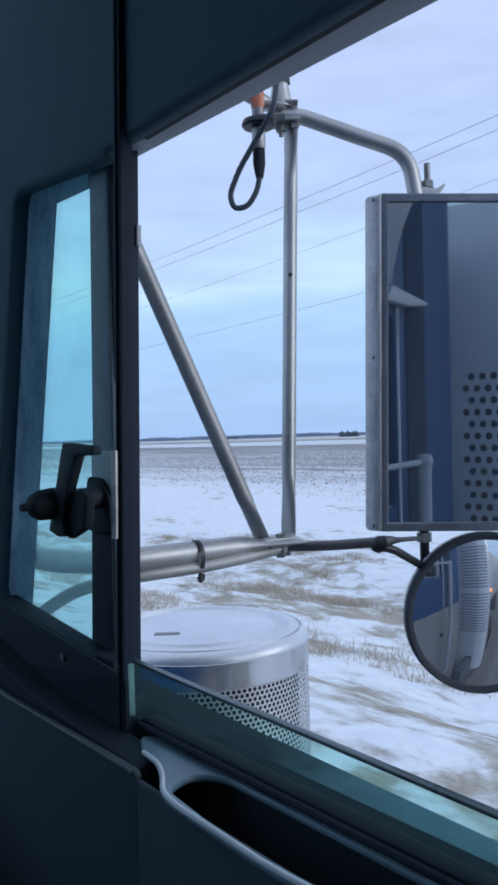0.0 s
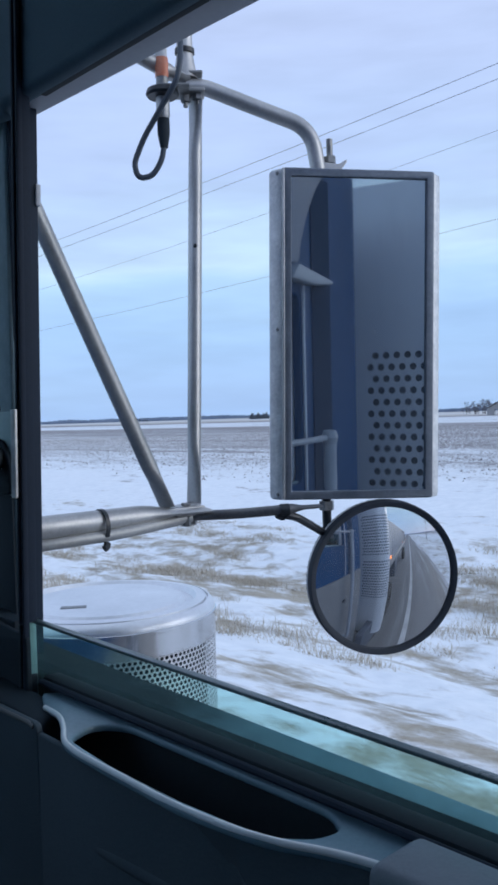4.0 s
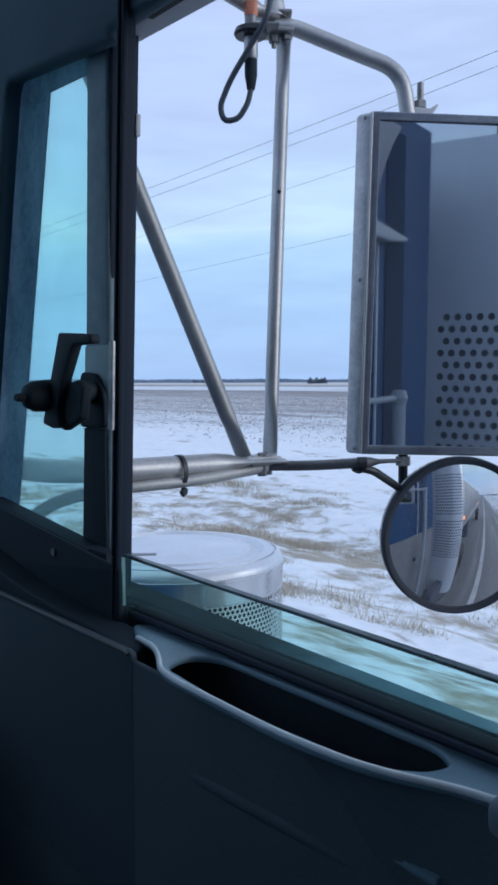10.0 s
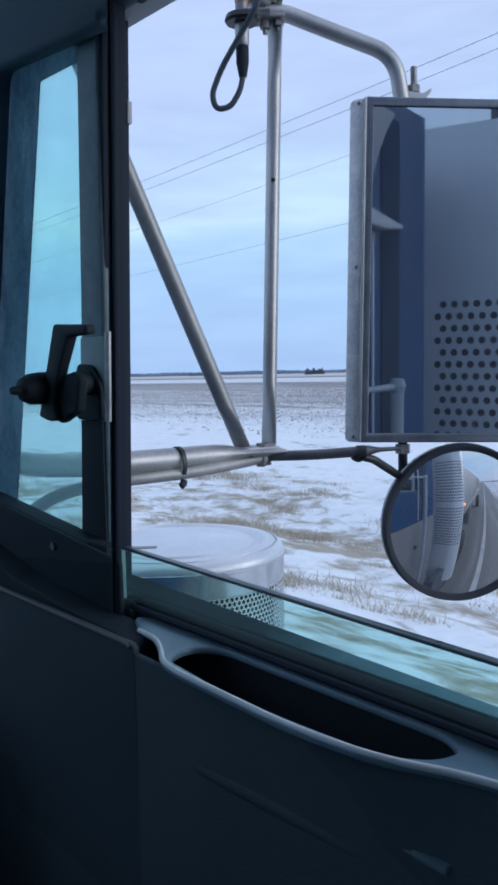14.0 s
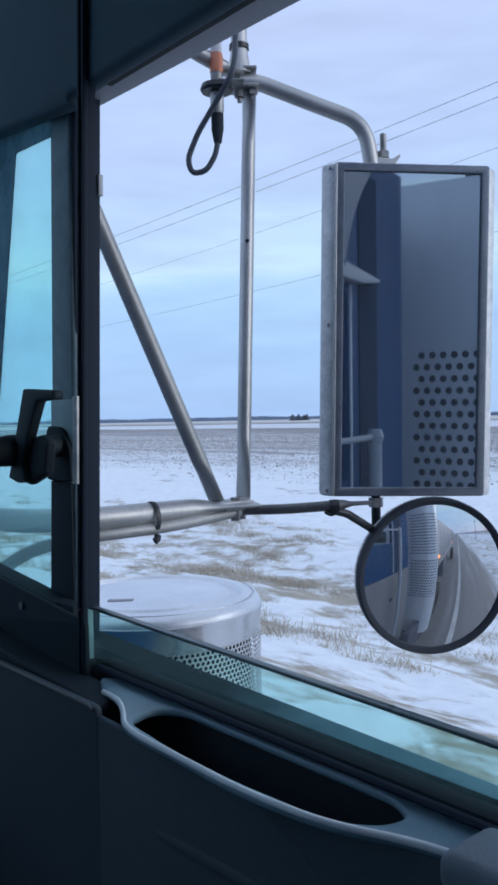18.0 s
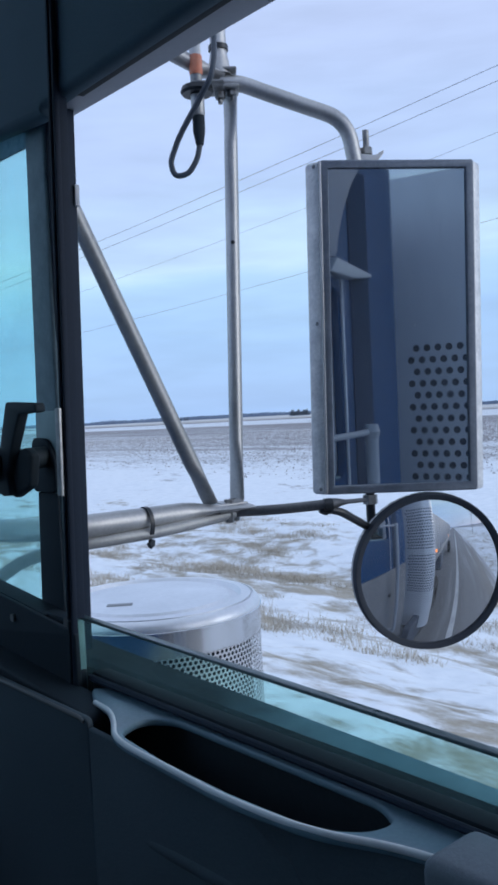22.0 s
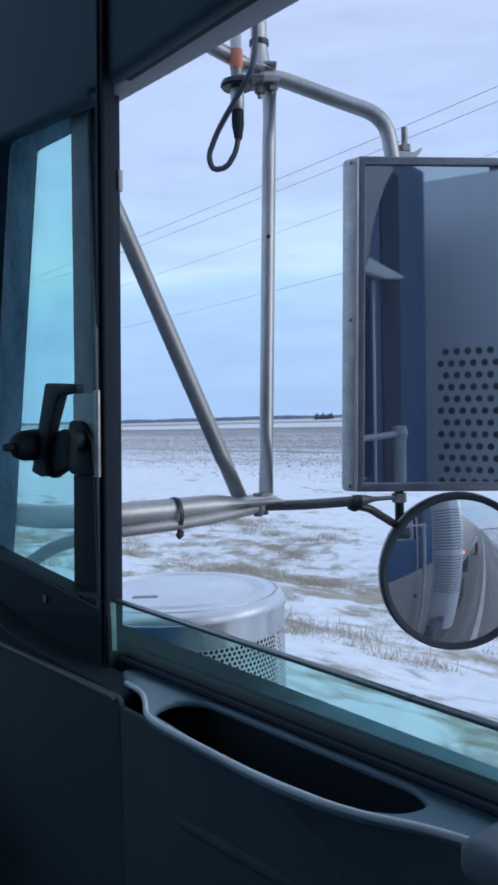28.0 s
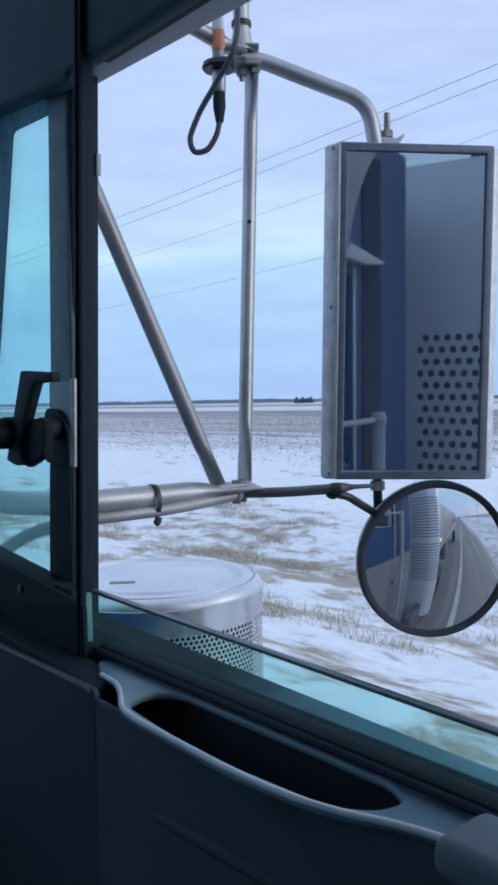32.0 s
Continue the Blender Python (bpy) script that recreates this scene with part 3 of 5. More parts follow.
def build_ground():
    xs = np.unique(np.concatenate([-np.geomspace(8, 4500, 26), np.linspace(-8, 2.2, 10), np.arange(2.4, 17, 0.13), np.arange(17, 40, 0.6), np.geomspace(40, 4500, 46)]))
    ys = np.unique(np.concatenate([-np.geomspace(6, 4500, 40), np.arange(-6, 0, 0.5), np.arange(0, 30, 0.15), np.arange(30, 60, 0.8), np.geomspace(60, 4500, 44)]))
    gx, gy = np.meshgrid(xs, ys, indexing="ij")
    gz = verge(gx)
    flat = np.zeros(gx.shape)
    it = np.nditer(flat, flags=["multi_index"], op_flags=["writeonly"])
    for cell in it:
        i, j = it.multi_index
        x, y = xs[i], ys[j]
        off = abs(x + 1.2)
        if off > 5.4 and abs(x) < 60 and -40 < y < 80:
            w = min(1.0, (off - 5.4) / 2.0)
            cell[...] = w * (0.16 * noise.noise((x * 0.45, y * 0.16, 0.3)) + 0.07 * noise.noise((x * 1.5, y * 0.6, 4.0)) + 0.03 * noise.noise((x * 4.2, y * 2.2, 9.0)))
        elif off > 60:
            cell[...] = min(1.0, off / 900) * 1.2 * noise.noise((x * 0.003, y * 0.003, 2.0))
    gz = gz + flat
    nx, ny = gx.shape
    verts = np.stack([gx, gy, gz], -1).reshape(-1, 3)
    idx = np.arange(nx * ny).reshape(nx, ny)
    faces = np.stack([idx[:-1, :-1], idx[1:, :-1], idx[1:, 1:], idx[:-1, 1:]], -1).reshape(-1, 4)
    me = bpy.data.meshes.new("ground")
    me.from_pydata(verts.tolist(), [], faces.tolist())
    me.materials.append(GROUND)
    for p in me.polygons:
        p.use_smooth = True
    return tagged(new("ground", me), "snow-covered verge, ditch and fields with dead grass", "ground", kind="structure")


def land(x, y):
    """Height of the ground near the road."""
    off, z = abs(x + 1.2), float(verge(np.array(x)))
    if off > 5.4 and abs(x) < 60 and -40 < y < 80:
        w = min(1.0, (off - 5.4) / 2.0)
        z += w * (0.16 * noise.noise((x * 0.45, y * 0.16, 0.3)) + 0.07 * noise.noise((x * 1.5, y * 0.6, 4.0)) + 0.03 * noise.noise((x * 4.2, y * 2.2, 9.0)))
    return z


build_ground()
setting("road", box((-6.4, -2500, -0.12), (3.2, 2500, 0.0)), ROAD, "grey winter asphalt road with dry wheel tracks", "road")
setting("road_line", box((1.08, -2500, 0.002), (1.22, 2500, 0.006)), LINE, "worn white edge line on the asphalt", "road marking")
setting("road_line", box((-2.55, -2500, 0.002), (-2.43, 2500, 0.006)), LINE, "worn white centre line on the asphalt", "road marking")


def build_grass():
    """Dead grass standing out of the snow in tufts along the verge and the ditch."""
    rng = random.Random(5)
    verts, faces = [], []
    for k in range(900):
        x, y = (rng.gauss(11.4, 1.1), rng.uniform(-3, 34)) if k % 2 else (rng.uniform(7.4, 16.5), rng.uniform(-3, 32))
        if noise.noise((x * 0.35, y * 0.16, 7.0)) < (0.06 if k % 2 else 0.02) and rng.random() < 0.88:
            continue
        z = land(x, y)
        big = rng.random() ** 2
        for _ in range(int(70 + 330 * big)):
            bx, by = x + rng.gauss(0, 0.09 + 0.16 * big), y + rng.gauss(0, 0.14 + 0.42 * big)
            h, lean, turn = rng.uniform(0.05, 0.13) + 0.12 * big * rng.random(), rng.uniform(0.05, 0.22), rng.uniform(0, 6.28)
            w = rng.uniform(0.003, 0.0065)
            dx, dy = math.cos(turn), math.sin(turn)
            k = len(verts)
            z0 = z - 0.03
            verts += [(bx - dy * w, by + dx * w, z0), (bx + dy * w, by - dx * w, z0), (bx + dx * lean * 0.4 + dy * w * 0.7, by + dy * lean * 0.4 - dx * w * 0.7, z0 + h * 0.6),
                      (bx + dx * lean * 0.4 - dy * w * 0.7, by + dy * lean * 0.4 + dx * w * 0.7, z0 + h * 0.6), (bx + dx * lean, by + dy * lean, z0 + h)]
            faces += [(k, k + 1, k + 2, k + 3), (k + 3, k + 2, k + 4)]
    me = bpy.data.meshes.new("grass")
    me.from_pydata(verts, [], faces)
    me.materials.append(STRAW)
    tagged(new("grass", me), "dead straw-coloured grass tufts standing in the snow", "grass", kind="stuff")


build_grass()


def build_clods():
    """Frozen clods of the tilled field beyond the ditch."""
    rng = random.Random(8)
    verts, faces = [], []
    for _ in range(40000):
        az, dist = rng.uniform(14, 66), math.sqrt(rng.uniform(36 ** 2, 150 ** 2))
        x, y = dist * math.sin(radians(az)), dist * math.cos(radians(az))
        if x < 27 + 5 * noise.noise((y * 0.05, 3.0, 0.0)) + rng.expovariate(0.12) or x > 113:
            continue
        r = 0.04 + 0.09 * rng.random() ** 2
        z, k, turn = land(x, y) if x < 59 else float(verge(np.array(x))), len(verts), rng.uniform(0, 6.28)
        h = r * rng.uniform(0.5, 1.0)
        for n in range(5):
            a, q = turn + n * 1.2566, r * rng.uniform(0.7, 1.4)
            verts.append((x + q * math.cos(a), y + q * math.sin(a), z - 0.05))
        a = rng.uniform(0, 6.28)
        verts += [(x + 0.5 * r * math.cos(a), y + 0.5 * r * math.sin(a), z + h), (x - 0.4 * r * math.cos(a), y - 0.4 * r * math.sin(a), z + h * 0.8)]
        faces += [(k + n, k + (n + 1) % 5, k + (5 if n < 2 else 6)) for n in range(5)] + [(k + 2, k + 6, k + 5), (k, k + 5, k + 6)]
    me = bpy.data.meshes.new("soil_clods")
    me.from_pydata(verts, [], faces)
    me.materials.append(CLOD)
    tagged(new("soil_clods", me), "frozen brown soil clods dusted with snow on the tilled field", "soil", kind="stuff")


build_clods()

# ---- cab shell ----
HOLE = [(-0.183, 2.200), (-0.183, 2.652), (0.743, 2.652), (0.86, 2.255), (0.80, 2.200)]
OUTER_HOLE = [(-0.183, 2.200), (-0.183, 2.672), (0.80, 2.672), (0.925, 2.23), (0.88, 2.200)]
BACK_HOLE = [(-0.175, 2.20), (-0.175, 2.636), (0.50, 2.636), (0.50, 2.66), (0.70, 2.66), (0.815, 2.24), (0.55, 2.215), (0.55, 2.20)]


def build_cab():
    skin = plate([(-0.55, 1.15), (-0.55, 3.02), (0.72, 3.02), (1.02, 2.24), (1.02, 1.15)], [soft(HOLE, 0.03)], 0.318, 0.345, SIDE, 0.003)
    setting("wall_right", skin, FRAME_PAINT, "grey inner skin of the truck's door side with its window opening", "wall")
    outer = plate([(-0.555, 1.10), (-0.555, 3.03), (0.72, 3.03), (1.03, 2.24), (1.03, 1.10)], [soft(OUTER_HOLE, 0.03)], 0.347, 0.372, SIDE, 0.004)
    setting("wall_outer_skin", outer, BLUE_PAINT, "glossy dark blue painted cab side", "wall")
    setting("wall_rear", box((-1.75, -0.55, 1.15), (0.317, -0.52, 3.0)), HEADLINER, "grey padded rear wall of the cab", "wall")
    setting("wall_rear_skin", box((-1.78, -0.585, 1.1), (0.346, -0.556, 3.02)), BLUE_PAINT, "blue painted back of the cab", "wall")
    setting("wall_left", plate([(-0.55, 1.15), (-0.55, 3.02), (0.72, 3.02), (1.02, 2.24), (1.02, 1.15)], [[(-0.3, 2.25), (-0.3, 2.64), (0.5, 2.64), (0.66, 2.25)]], -1.80, -1.752, SIDE), TRIM, "dark far door with its window opening", "wall")
    setting("ceiling", box((-1.75, -0.52, 2.96), (0.317, 0.74, 3.0)), HEADLINER, "grey fabric headliner of the cab", "ceiling")
    setting("floor", box((-1.75, -0.52, 1.12), (0.317, 1.0, 1.15)), RUBBER, "black rubber cab floor mat", "floor")
    setting("wall_front", box((-1.75, 0.985, 1.15), (0.317, 1.01, 2.20)), TRIM, "dark cowl wall under the windscreen", "wall")
    dash = thing("dashboard", "dark moulded dashboard below the windscreen", "dashboard")
    bm = plate([(0.55, 1.5), (0.50, 1.9), (0.56, 2.12), (0.68, 2.19), (0.98, 2.20), (0.98, 1.5)], [], -1.74, 0.14, SIDE, 0.012)
    part("dash_body", bm, TRIM, dash)
    for k in range(4):
        part("air_vent", box((-1.5 + 0.42 * k, 0.486, 1.92), (-1.36 + 0.42 * k, 0.51, 1.99), 0.004), BLACK_PLASTIC, dash)
    # windscreen: two panes in a slanted frame
    slant = Matrix.Translation((0, 0.99, 2.235)) @ Matrix.Rotation(radians(20), 4, "X")
    frame_bm = bmesh.new()
    for lo, hi in (((-1.75, -0.02, -0.03), (0.317, 0.02, 0.03)), ((-1.75, -0.02, 0.76), (0.317, 0.02, 0.84)), ((-0.75, -0.02, 0.031), (-0.70, 0.02, 0.759)), ((-1.75, -0.02, 0.031), (-1.69, 0.02, 0.759)), ((0.26, -0.02, 0.031), (0.317, 0.02, 0.759))):
        add_box(frame_bm, lo, hi, 0.004, 2, slant)
    screen = thing("window_1", "two-pane windscreen with a dark frame", "window", kind="structure")
    part("window_frame", frame_bm, TRIM, screen)
    for lo, hi in (((-1.69, -0.003, 0.03), (-0.75, 0.003, 0.76)), ((-0.70, -0.003, 0.03), (0.26, 0.003, 0.76))):
        pane = part("pane", box(lo, hi, 0, 2, slant), CLEAR, screen)
        pane.visible_shadow = False


build_cab()

# ---- the door ----
TRIM_HOLE = [(-0.175, 2.20), (-0.175, 2.6125), (0.4965, 2.6165), (0.4975, 2.611), (0.655, 2.627), (0.731, 2.2930), (0.533, 2.2745), (0.532, 2.20)]
LEAN = Matrix(((1, 0, 0, 0), (0, 1, -0.05, 0.122), (0, 0, 1, 0), (0, 0, 0, 1)))


def build_door():
    door = thing("door_1", "dark truck door with a half-lowered tinted window", "door", kind="structure")
    inner = plate([(-0.51, 1.4), (-0.51, 2.95), (0.73, 2.95), (0.97, 2.30), (0.97, 1.4)], [soft(TRIM_HOLE, 0.010, 6)], 0.272, 0.2865, SIDE, 0.005)
    part("trim_backing", plate([(-0.51, 1.4), (-0.51, 2.95), (0.73, 2.95), (0.97, 2.30), (0.97, 1.4)], [soft(BACK_HOLE, 0.010)], 0.2870, 0.316, SIDE, 0.001), TRIM, door)
    part("trim_panel", inner, TRIM, door, "dark moulded inner door panel")
    # seal strip along the glass, with a thin lip on its inner side
    part("header_liner", box((0.2875, -0.149, 2.6218), (0.3165, 0.5400, 2.6290), 0.0008, 2, Matrix(((1, 0, 0, 0), (0, 1, 0, 0), (0, 0.0282, 1, -0.0072), (0, 0, 0, 1)))), SOFFIT, door, "grey liner along the window head")
    part("header_lip", box((0.2770, -0.149, 2.6138), (0.2872, 0.4680, 2.6160), 0.0006, 2, Matrix(((1, 0, 0, 0), (0, 1, 0, 0), (0, 0.006, 1, 0), (0, 0, 0, 1)))), RUBBER, door, "black lip along the window head")
    part("weatherstrip", box((0.2795, -0.15, 2.17), (0.2925, 0.489, 2.2435), 0.003), RUBBER, door, "black rubber glass seal")
    part("outer_seal", box((0.301, -0.165, 2.19), (0.3165, 0.80, 2.2335), 0.003), SEAL, door, "black outer belt seal")
    dip = Matrix(((1, 0, 0, 0), (0, 1, 0, 0), (0, 0.02, 1, -0.0125), (0, 0, 0, 1)))
    part("sill_cap", box((0.3185, -0.165, 2.2005), (0.367, 0.80, 2.2215), 0.003, 2, dip), SILL, door, "grey-green window sill with painted shade at its front corner")
    part("seal_lip", tube([(0.277, -0.15, 2.2405), (0.277, 0.2, 2.2405), (0.277, 0.485, 2.2405)], 0.002, 8), BAR_PAINT, door)
    # bar between the vent pane and the sliding pane
    part("bar_foot", box((0.2665, 0.4825, 2.215), (0.2728, 0.4855, 2.2786), 0.001, 2, LEAN), COWL, door, "dark narrow foot of the window channel")
    part("bar_foot", box((0.2732, 0.4825, 2.215), (0.279, 0.4855, 2.2440), 0.001, 2, LEAN), COWL, door)
    bar = part("division_bar", box((0.2665, 0.4825, 2.2790), (0.279, 0.4855, 2.95), 0.001, 2, LEAN), BAR_PAINT, door, "dark blue upright window channel")
    part("channel_lip", box((0.2675, 0.4790, 2.22), (0.2715, 0.4820, 2.945), 0.001, 2, LEAN), BAR_PAINT, bar)
    part("outer_channel", box((0.2900, 0.5310, 2.242), (0.3106, 0.5360, 2.641), 0.001, 2, LEAN), BAR_PAINT, bar, "dark outer leg of the window channel")
    part("channel_clip", box((0.3080, 0.5290, 2.5625), (0.3118, 0.5375, 2.5775), 0.0008, 2, LEAN), FRAME_PAINT, bar, "small bare metal clip")
    part("corner_filler", box((0.274, 0.5130, 2.20), (0.2855, 0.545, 2.2765), 0.001), COWL, door)
    skirt = bmesh.new()
    run = rounded([(0.2365, 0.285, 0), (0.2415, 0.238, 0), (0.2565, 0.203, 0), (0.2645, 0.15, 0), (0.2645, -0.149, 0)], 0.02, 6)
    rings = []
    for p in run:
        foot = float(np.interp(p.y, [0.10, 0.235, 0.272], [2.156, 2.198, 2.229]))
        rings.append([skirt.verts.new(v) for v in ((p.x, p.y, 2.2338), (0.2412, p.y, foot), (0.2440, p.y, foot - 0.004), (p.x + 0.004, p.y, 2.2330))])
    for a, b in zip(rings, rings[1:]):
        for k in range(4):
            skirt.faces.new((a[k], a[(k + 1) % 4], b[(k + 1) % 4], b[k]))
    bmesh.ops.recalc_face_normals(skirt, faces=skirt.faces[:])
    part("ledge_skirt", skirt, DOOR_PANEL, door, "dark face below the ledge")
    # sliding pane
    sag = Matrix(((1, 0, 0, 0), (0, 1, 0, 0), (0, 0.014, 1, -0.0065), (0, 0, 0, 1)))
    pane = part("window_pane", box((0.2935, -0.16, 1.9), (0.2985, 0.5290, 2.2685), 0.0, 2, sag), TINTED, door, "green-tinted pane, lowered most of the way", smooth=False)
    pane.visible_shadow = False
    part("pane_edge", box((0.2933, -0.16, 2.2687), (0.2987, 0.5292, 2.2709), 0.0008, 2, sag), GLASS_EDGE, pane)
    part("pane_edge", box((0.2933, 0.5292, 2.2), (0.2987, 0.5316, 2.2718), 0.0005), GROUND_EDGE, pane, "ground front edge of the pane")
    # vent pane with frame
    vent = plate(soft([(0.5345, 2.225), (0.526, 2.655), (0.69, 2.655), (0.80, 2.25)], 0.02), [soft([(0.5706, 2.266), (0.5548, 2.6400), (0.670, 2.6400), (0.765, 2.2840)], 0.004)], 0.288, 0.300, SIDE, 0.003)
    vf = part("vent_frame", vent, VENT_FRAME, door, "teal-grey vent window frame")
    vp = part("vent_pane", plate([(0.548, 2.26), (0.545, 2.63), (0.66, 2.63), (0.73, 2.275)], [], 0.293, 0.297, SIDE), VENT_TINT, vf, "blue-green tinted vent pane", smooth=False)
    vp.visible_shadow = False
    rime = [(0.545, 2.648), (0.672, 2.648), (0.775, 2.262), (0.7005, 2.262), (0.6939, 2.2885), (0.6198, 2.6135), (0.5600, 2.6105), (0.545, 2.6105)]
    part("rime_border", plate(rime, [], 0.2912, 0.2924, SIDE), RIME, vf, "frosted dirty border of the vent pane", smooth=False)
    # latch of the vent pane: a boss on the bar and a bent lever
    hub = part("vent_latch", lathe([(0, -0.016), (0.0075, -0.016), (0.0080, 0.004), (0.0080, 0.010), (0.0104, 0.014), (0.0108, 0.026), (0.0102, 0.035), (0.0075, 0.0405), (0.0030, 0.042), (0.0028, 0.047), (0.0020, 0.0485), (0, 0.0485)], sides=20), LATCH, door, "black vent window latch")
    start, tip = Vector((0.2700, 0.5408, 2.3853)), Vector((0.2220, 0.5365, 2.3827))
    hub.matrix_world = Matrix.Translation(start) @ (tip - start).to_track_quat("Z", "Y").to_matrix().to_4x4()
    lever = [(0.5180, 2.4250), (0.4755, 2.4224), (0.4745, 2.4190), (0.4752, 2.4166), (0.4985, 2.4162), (0.5120, 2.3959), (0.5225, 2.3761), (0.5190, 2.3630), (0.5300, 2.3620), (0.5440, 2.3650), (0.5275, 2.4033)]
    part("latch_lever", plate(soft(lever, 0.0018), [], 0.2440, 0.2515, SIDE, 0.0016), LATCH, door)
    part("latch_foot", plate(soft([(0.4945, 2.3900), (0.5040, 2.3945), (0.5240, 2.3900), (0.5420, 2.3670), (0.5235, 2.3606), (0.4995, 2.3690)], 0.002), [], 0.2490, 0.2560, SIDE, 0.002), LATCH, door)
    # dark piece shaped as the latch's shadow on its plate
    part("latch_shadow", plate(soft([(0.5275, 2.3605), (0.5275, 2.3850), (0.5400, 2.3990), (0.5600, 2.4000), (0.5630, 2.3920), (0.5640, 2.3605)], 0.006), [], 0.2820, 0.2858, SIDE, 0.0012), COWL, door)
    part("latch_plate", plate(soft([(0.5270, 2.3600), (0.5270, 2.4184), (0.5605, 2.4186), (0.5632, 2.3600)], 0.001), [], 0.2860, 0.2876, SIDE, 0.0004), LATCH_PLATE, door, "pale painted plate behind the latch")
    # darker sheet over the stile from the latch down
    part("stile_cover", plate([(0.5340, 2.2400), (0.5340, 2.3597), (0.5640, 2.3597), (0.5696, 2.2660), (0.5660, 2.2400)], [], 0.2862, 0.2876, SIDE, 0.0003), COWL, door, "dark lower stretch of the vent stile")
    part("vent_cover", plate(soft([(0.4865, 2.2050), (0.4865, 2.2712), (0.7000, 2.2909), (0.7300, 2.2990), (0.97, 2.32), (0.97, 2.2050)], 0.003), [], 0.2680, 0.2716, SIDE, 0.0010), COWL, door, "black cover below the vent window")
    part("vent_ledge", plate([(0.5350, 2.2736), (0.5350, 2.2757), (0.7180, 2.2928), (0.7180, 2.2907)], [], 0.2718, 0.2875, SIDE, 0.0004), COWL, door)
    part("striker_plate", box((0.2640, 0.4810, 2.362), (0.2660, 0.4870, 2.419), 0.0006, 2, LEAN), HOUSING, door, "bare metal striker plate")
    # ledge with the long pull slot
    slot = soft([(0.2215, 0.2545), (0.2185, 0.2670), (0.2330, 0.2765), (0.386, 0.2750), (0.401, 0.263), (0.393, 0.2425), (0.340, 0.2377), (0.293, 0.2375), (0.237, 0.2425)], 0.016, 7)
    outline = soft([(-0.15, 0.262), (-0.15, 0.2805), (0.462, 0.2825), (0.476, 0.272), (0.452, 0.2600), (0.429, 0.2573), (0.410, 0.248), (0.394, 0.2375), (0.376, 0.2342), (0.285, 0.2321), (0.238, 0.2380), (0.204, 0.2535), (0.150, 0.262)], 0.012, 5)
    flat = Matrix(((0, 1, 0, 0), (1, 0, 0, 0), (0, 0, 1, 0), (0, 0, 0, 1)))
    part("door_ledge", plate(outline, [slot], 2.2325, 2.237, flat, 0.0018), LEDGE, door, "grey-blue moulded ledge with a pull slot")
    part("slot_cup", box((0.2420, 0.206, 2.1995), (0.2760, 0.410, 2.2040), 0.002), LEDGE, door)
    edge = rounded([(0.2612, 0.452, 2.2352), (0.2582, 0.429, 2.2360), (0.2492, 0.4095, 2.2362), (0.2390, 0.393, 2.2362), (0.2357, 0.375, 2.2362), (0.2338, 0.285, 2.2362), (0.2396, 0.238, 2.2362), (0.2550, 0.2035, 2.2362), (0.2632, 0.15, 2.2362), (0.2632, -0.14, 2.2362)], 0.02, 8)
    bead = tube(edge, 0.0017, 12)
    part("ledge_bead", bead, BEAD, door, "polished edge of the ledge with its highlight painted on")
    part("lower_panel", plate([(-0.51, 1.4), (-0.51, 2.150), (0.10, 2.158), (0.235, 2.200), (0.272, 2.232), (0.43, 2.232), (0.445, 2.228), (0.60, 2.231), (0.80, 2.25), (0.80, 1.4)], [], 0.2405, 0.2445, SIDE, 0.0015), DOOR_PANEL, door)
    part("panel_back", box((0.2445, -0.51, 1.4), (0.2715, 0.80, 2.10)), DOOR_PANEL, door)
    part("panel_ridge", tube(rounded([(0.2478, 0.200, 2.1900), (0.2462, 0.262, 2.1895), (0.2454, 0.30, 2.1885), (0.2456, 0.35, 2.1860), (0.2474, 0.385, 2.1840)], 0.05), 0.0062, 16), DOOR_PANEL, door, "low moulded ridge across the panel")
    fore = plate(soft([(0.438, 2.10), (0.438, 2.2335), (0.60, 2.242), (0.80, 2.275), (0.80, 2.10)], 0.006), [], 0.2475, 0.2715, SIDE, 0.002)
    part("fore_panel", fore, COWL, door)
    TUCK = Matrix(((1, 0, -0.003, 0.00671), (0, 1, 0, 0), (0, 0, 1, 0), (0, 0, 0, 1)))
    part("fore_cover", plate(soft([(0.424, 1.90), (0.424, 2.2375), (0.62, 2.2355), (0.80, 2.241), (0.80, 1.90)], 0.006), [], 0.2400, 0.2440, TUCK @ SIDE, 0.0010), DOOR_PANEL, door, "black cover panel ahead of the ledge")
    part("fore_bead", tube([(0.2402, 0.428, 2.2350), (0.2400, 0.433, 2.2362), (0.2400, 0.62, 2.2345), (0.2400, 0.79, 2.2398)], 0.0014, 10), PANEL_EDGE, door, "panel edge with a painted highlight")
    part("arm_pad", box((0.243, -0.14, 2.2285), (0.277, 0.187, 2.2440), 0.0055, 4), PAD, door, "grey pad on the door ledge")
    part("screw", stud((0.2680, 0.5783, 2.2682), (-1, 0, 0), 0.003, 0.002, 8), BOLT_STEEL, door)
    return door


build_door()

# ---- mirror bracket ----
JUNC = Vector((0.707, 0.840, 2.840))
FOOT = Vector((0.662, 0.819, 2.294))


def flattened(a, b, r, end=0.05, first=True, last=True):
    a, b = Vector(a), Vector(b)
    d = (b - a).normalized()
    pts = [a, a + d * end * 0.6, a + d * end, b - d * end, b - d * end * 0.6, b]
    return tube(pts, r, 14, [0.5 if first else 1, 0.55 if first else 1, 1, 1, 0.55 if last else 1, 0.5 if last else 1])


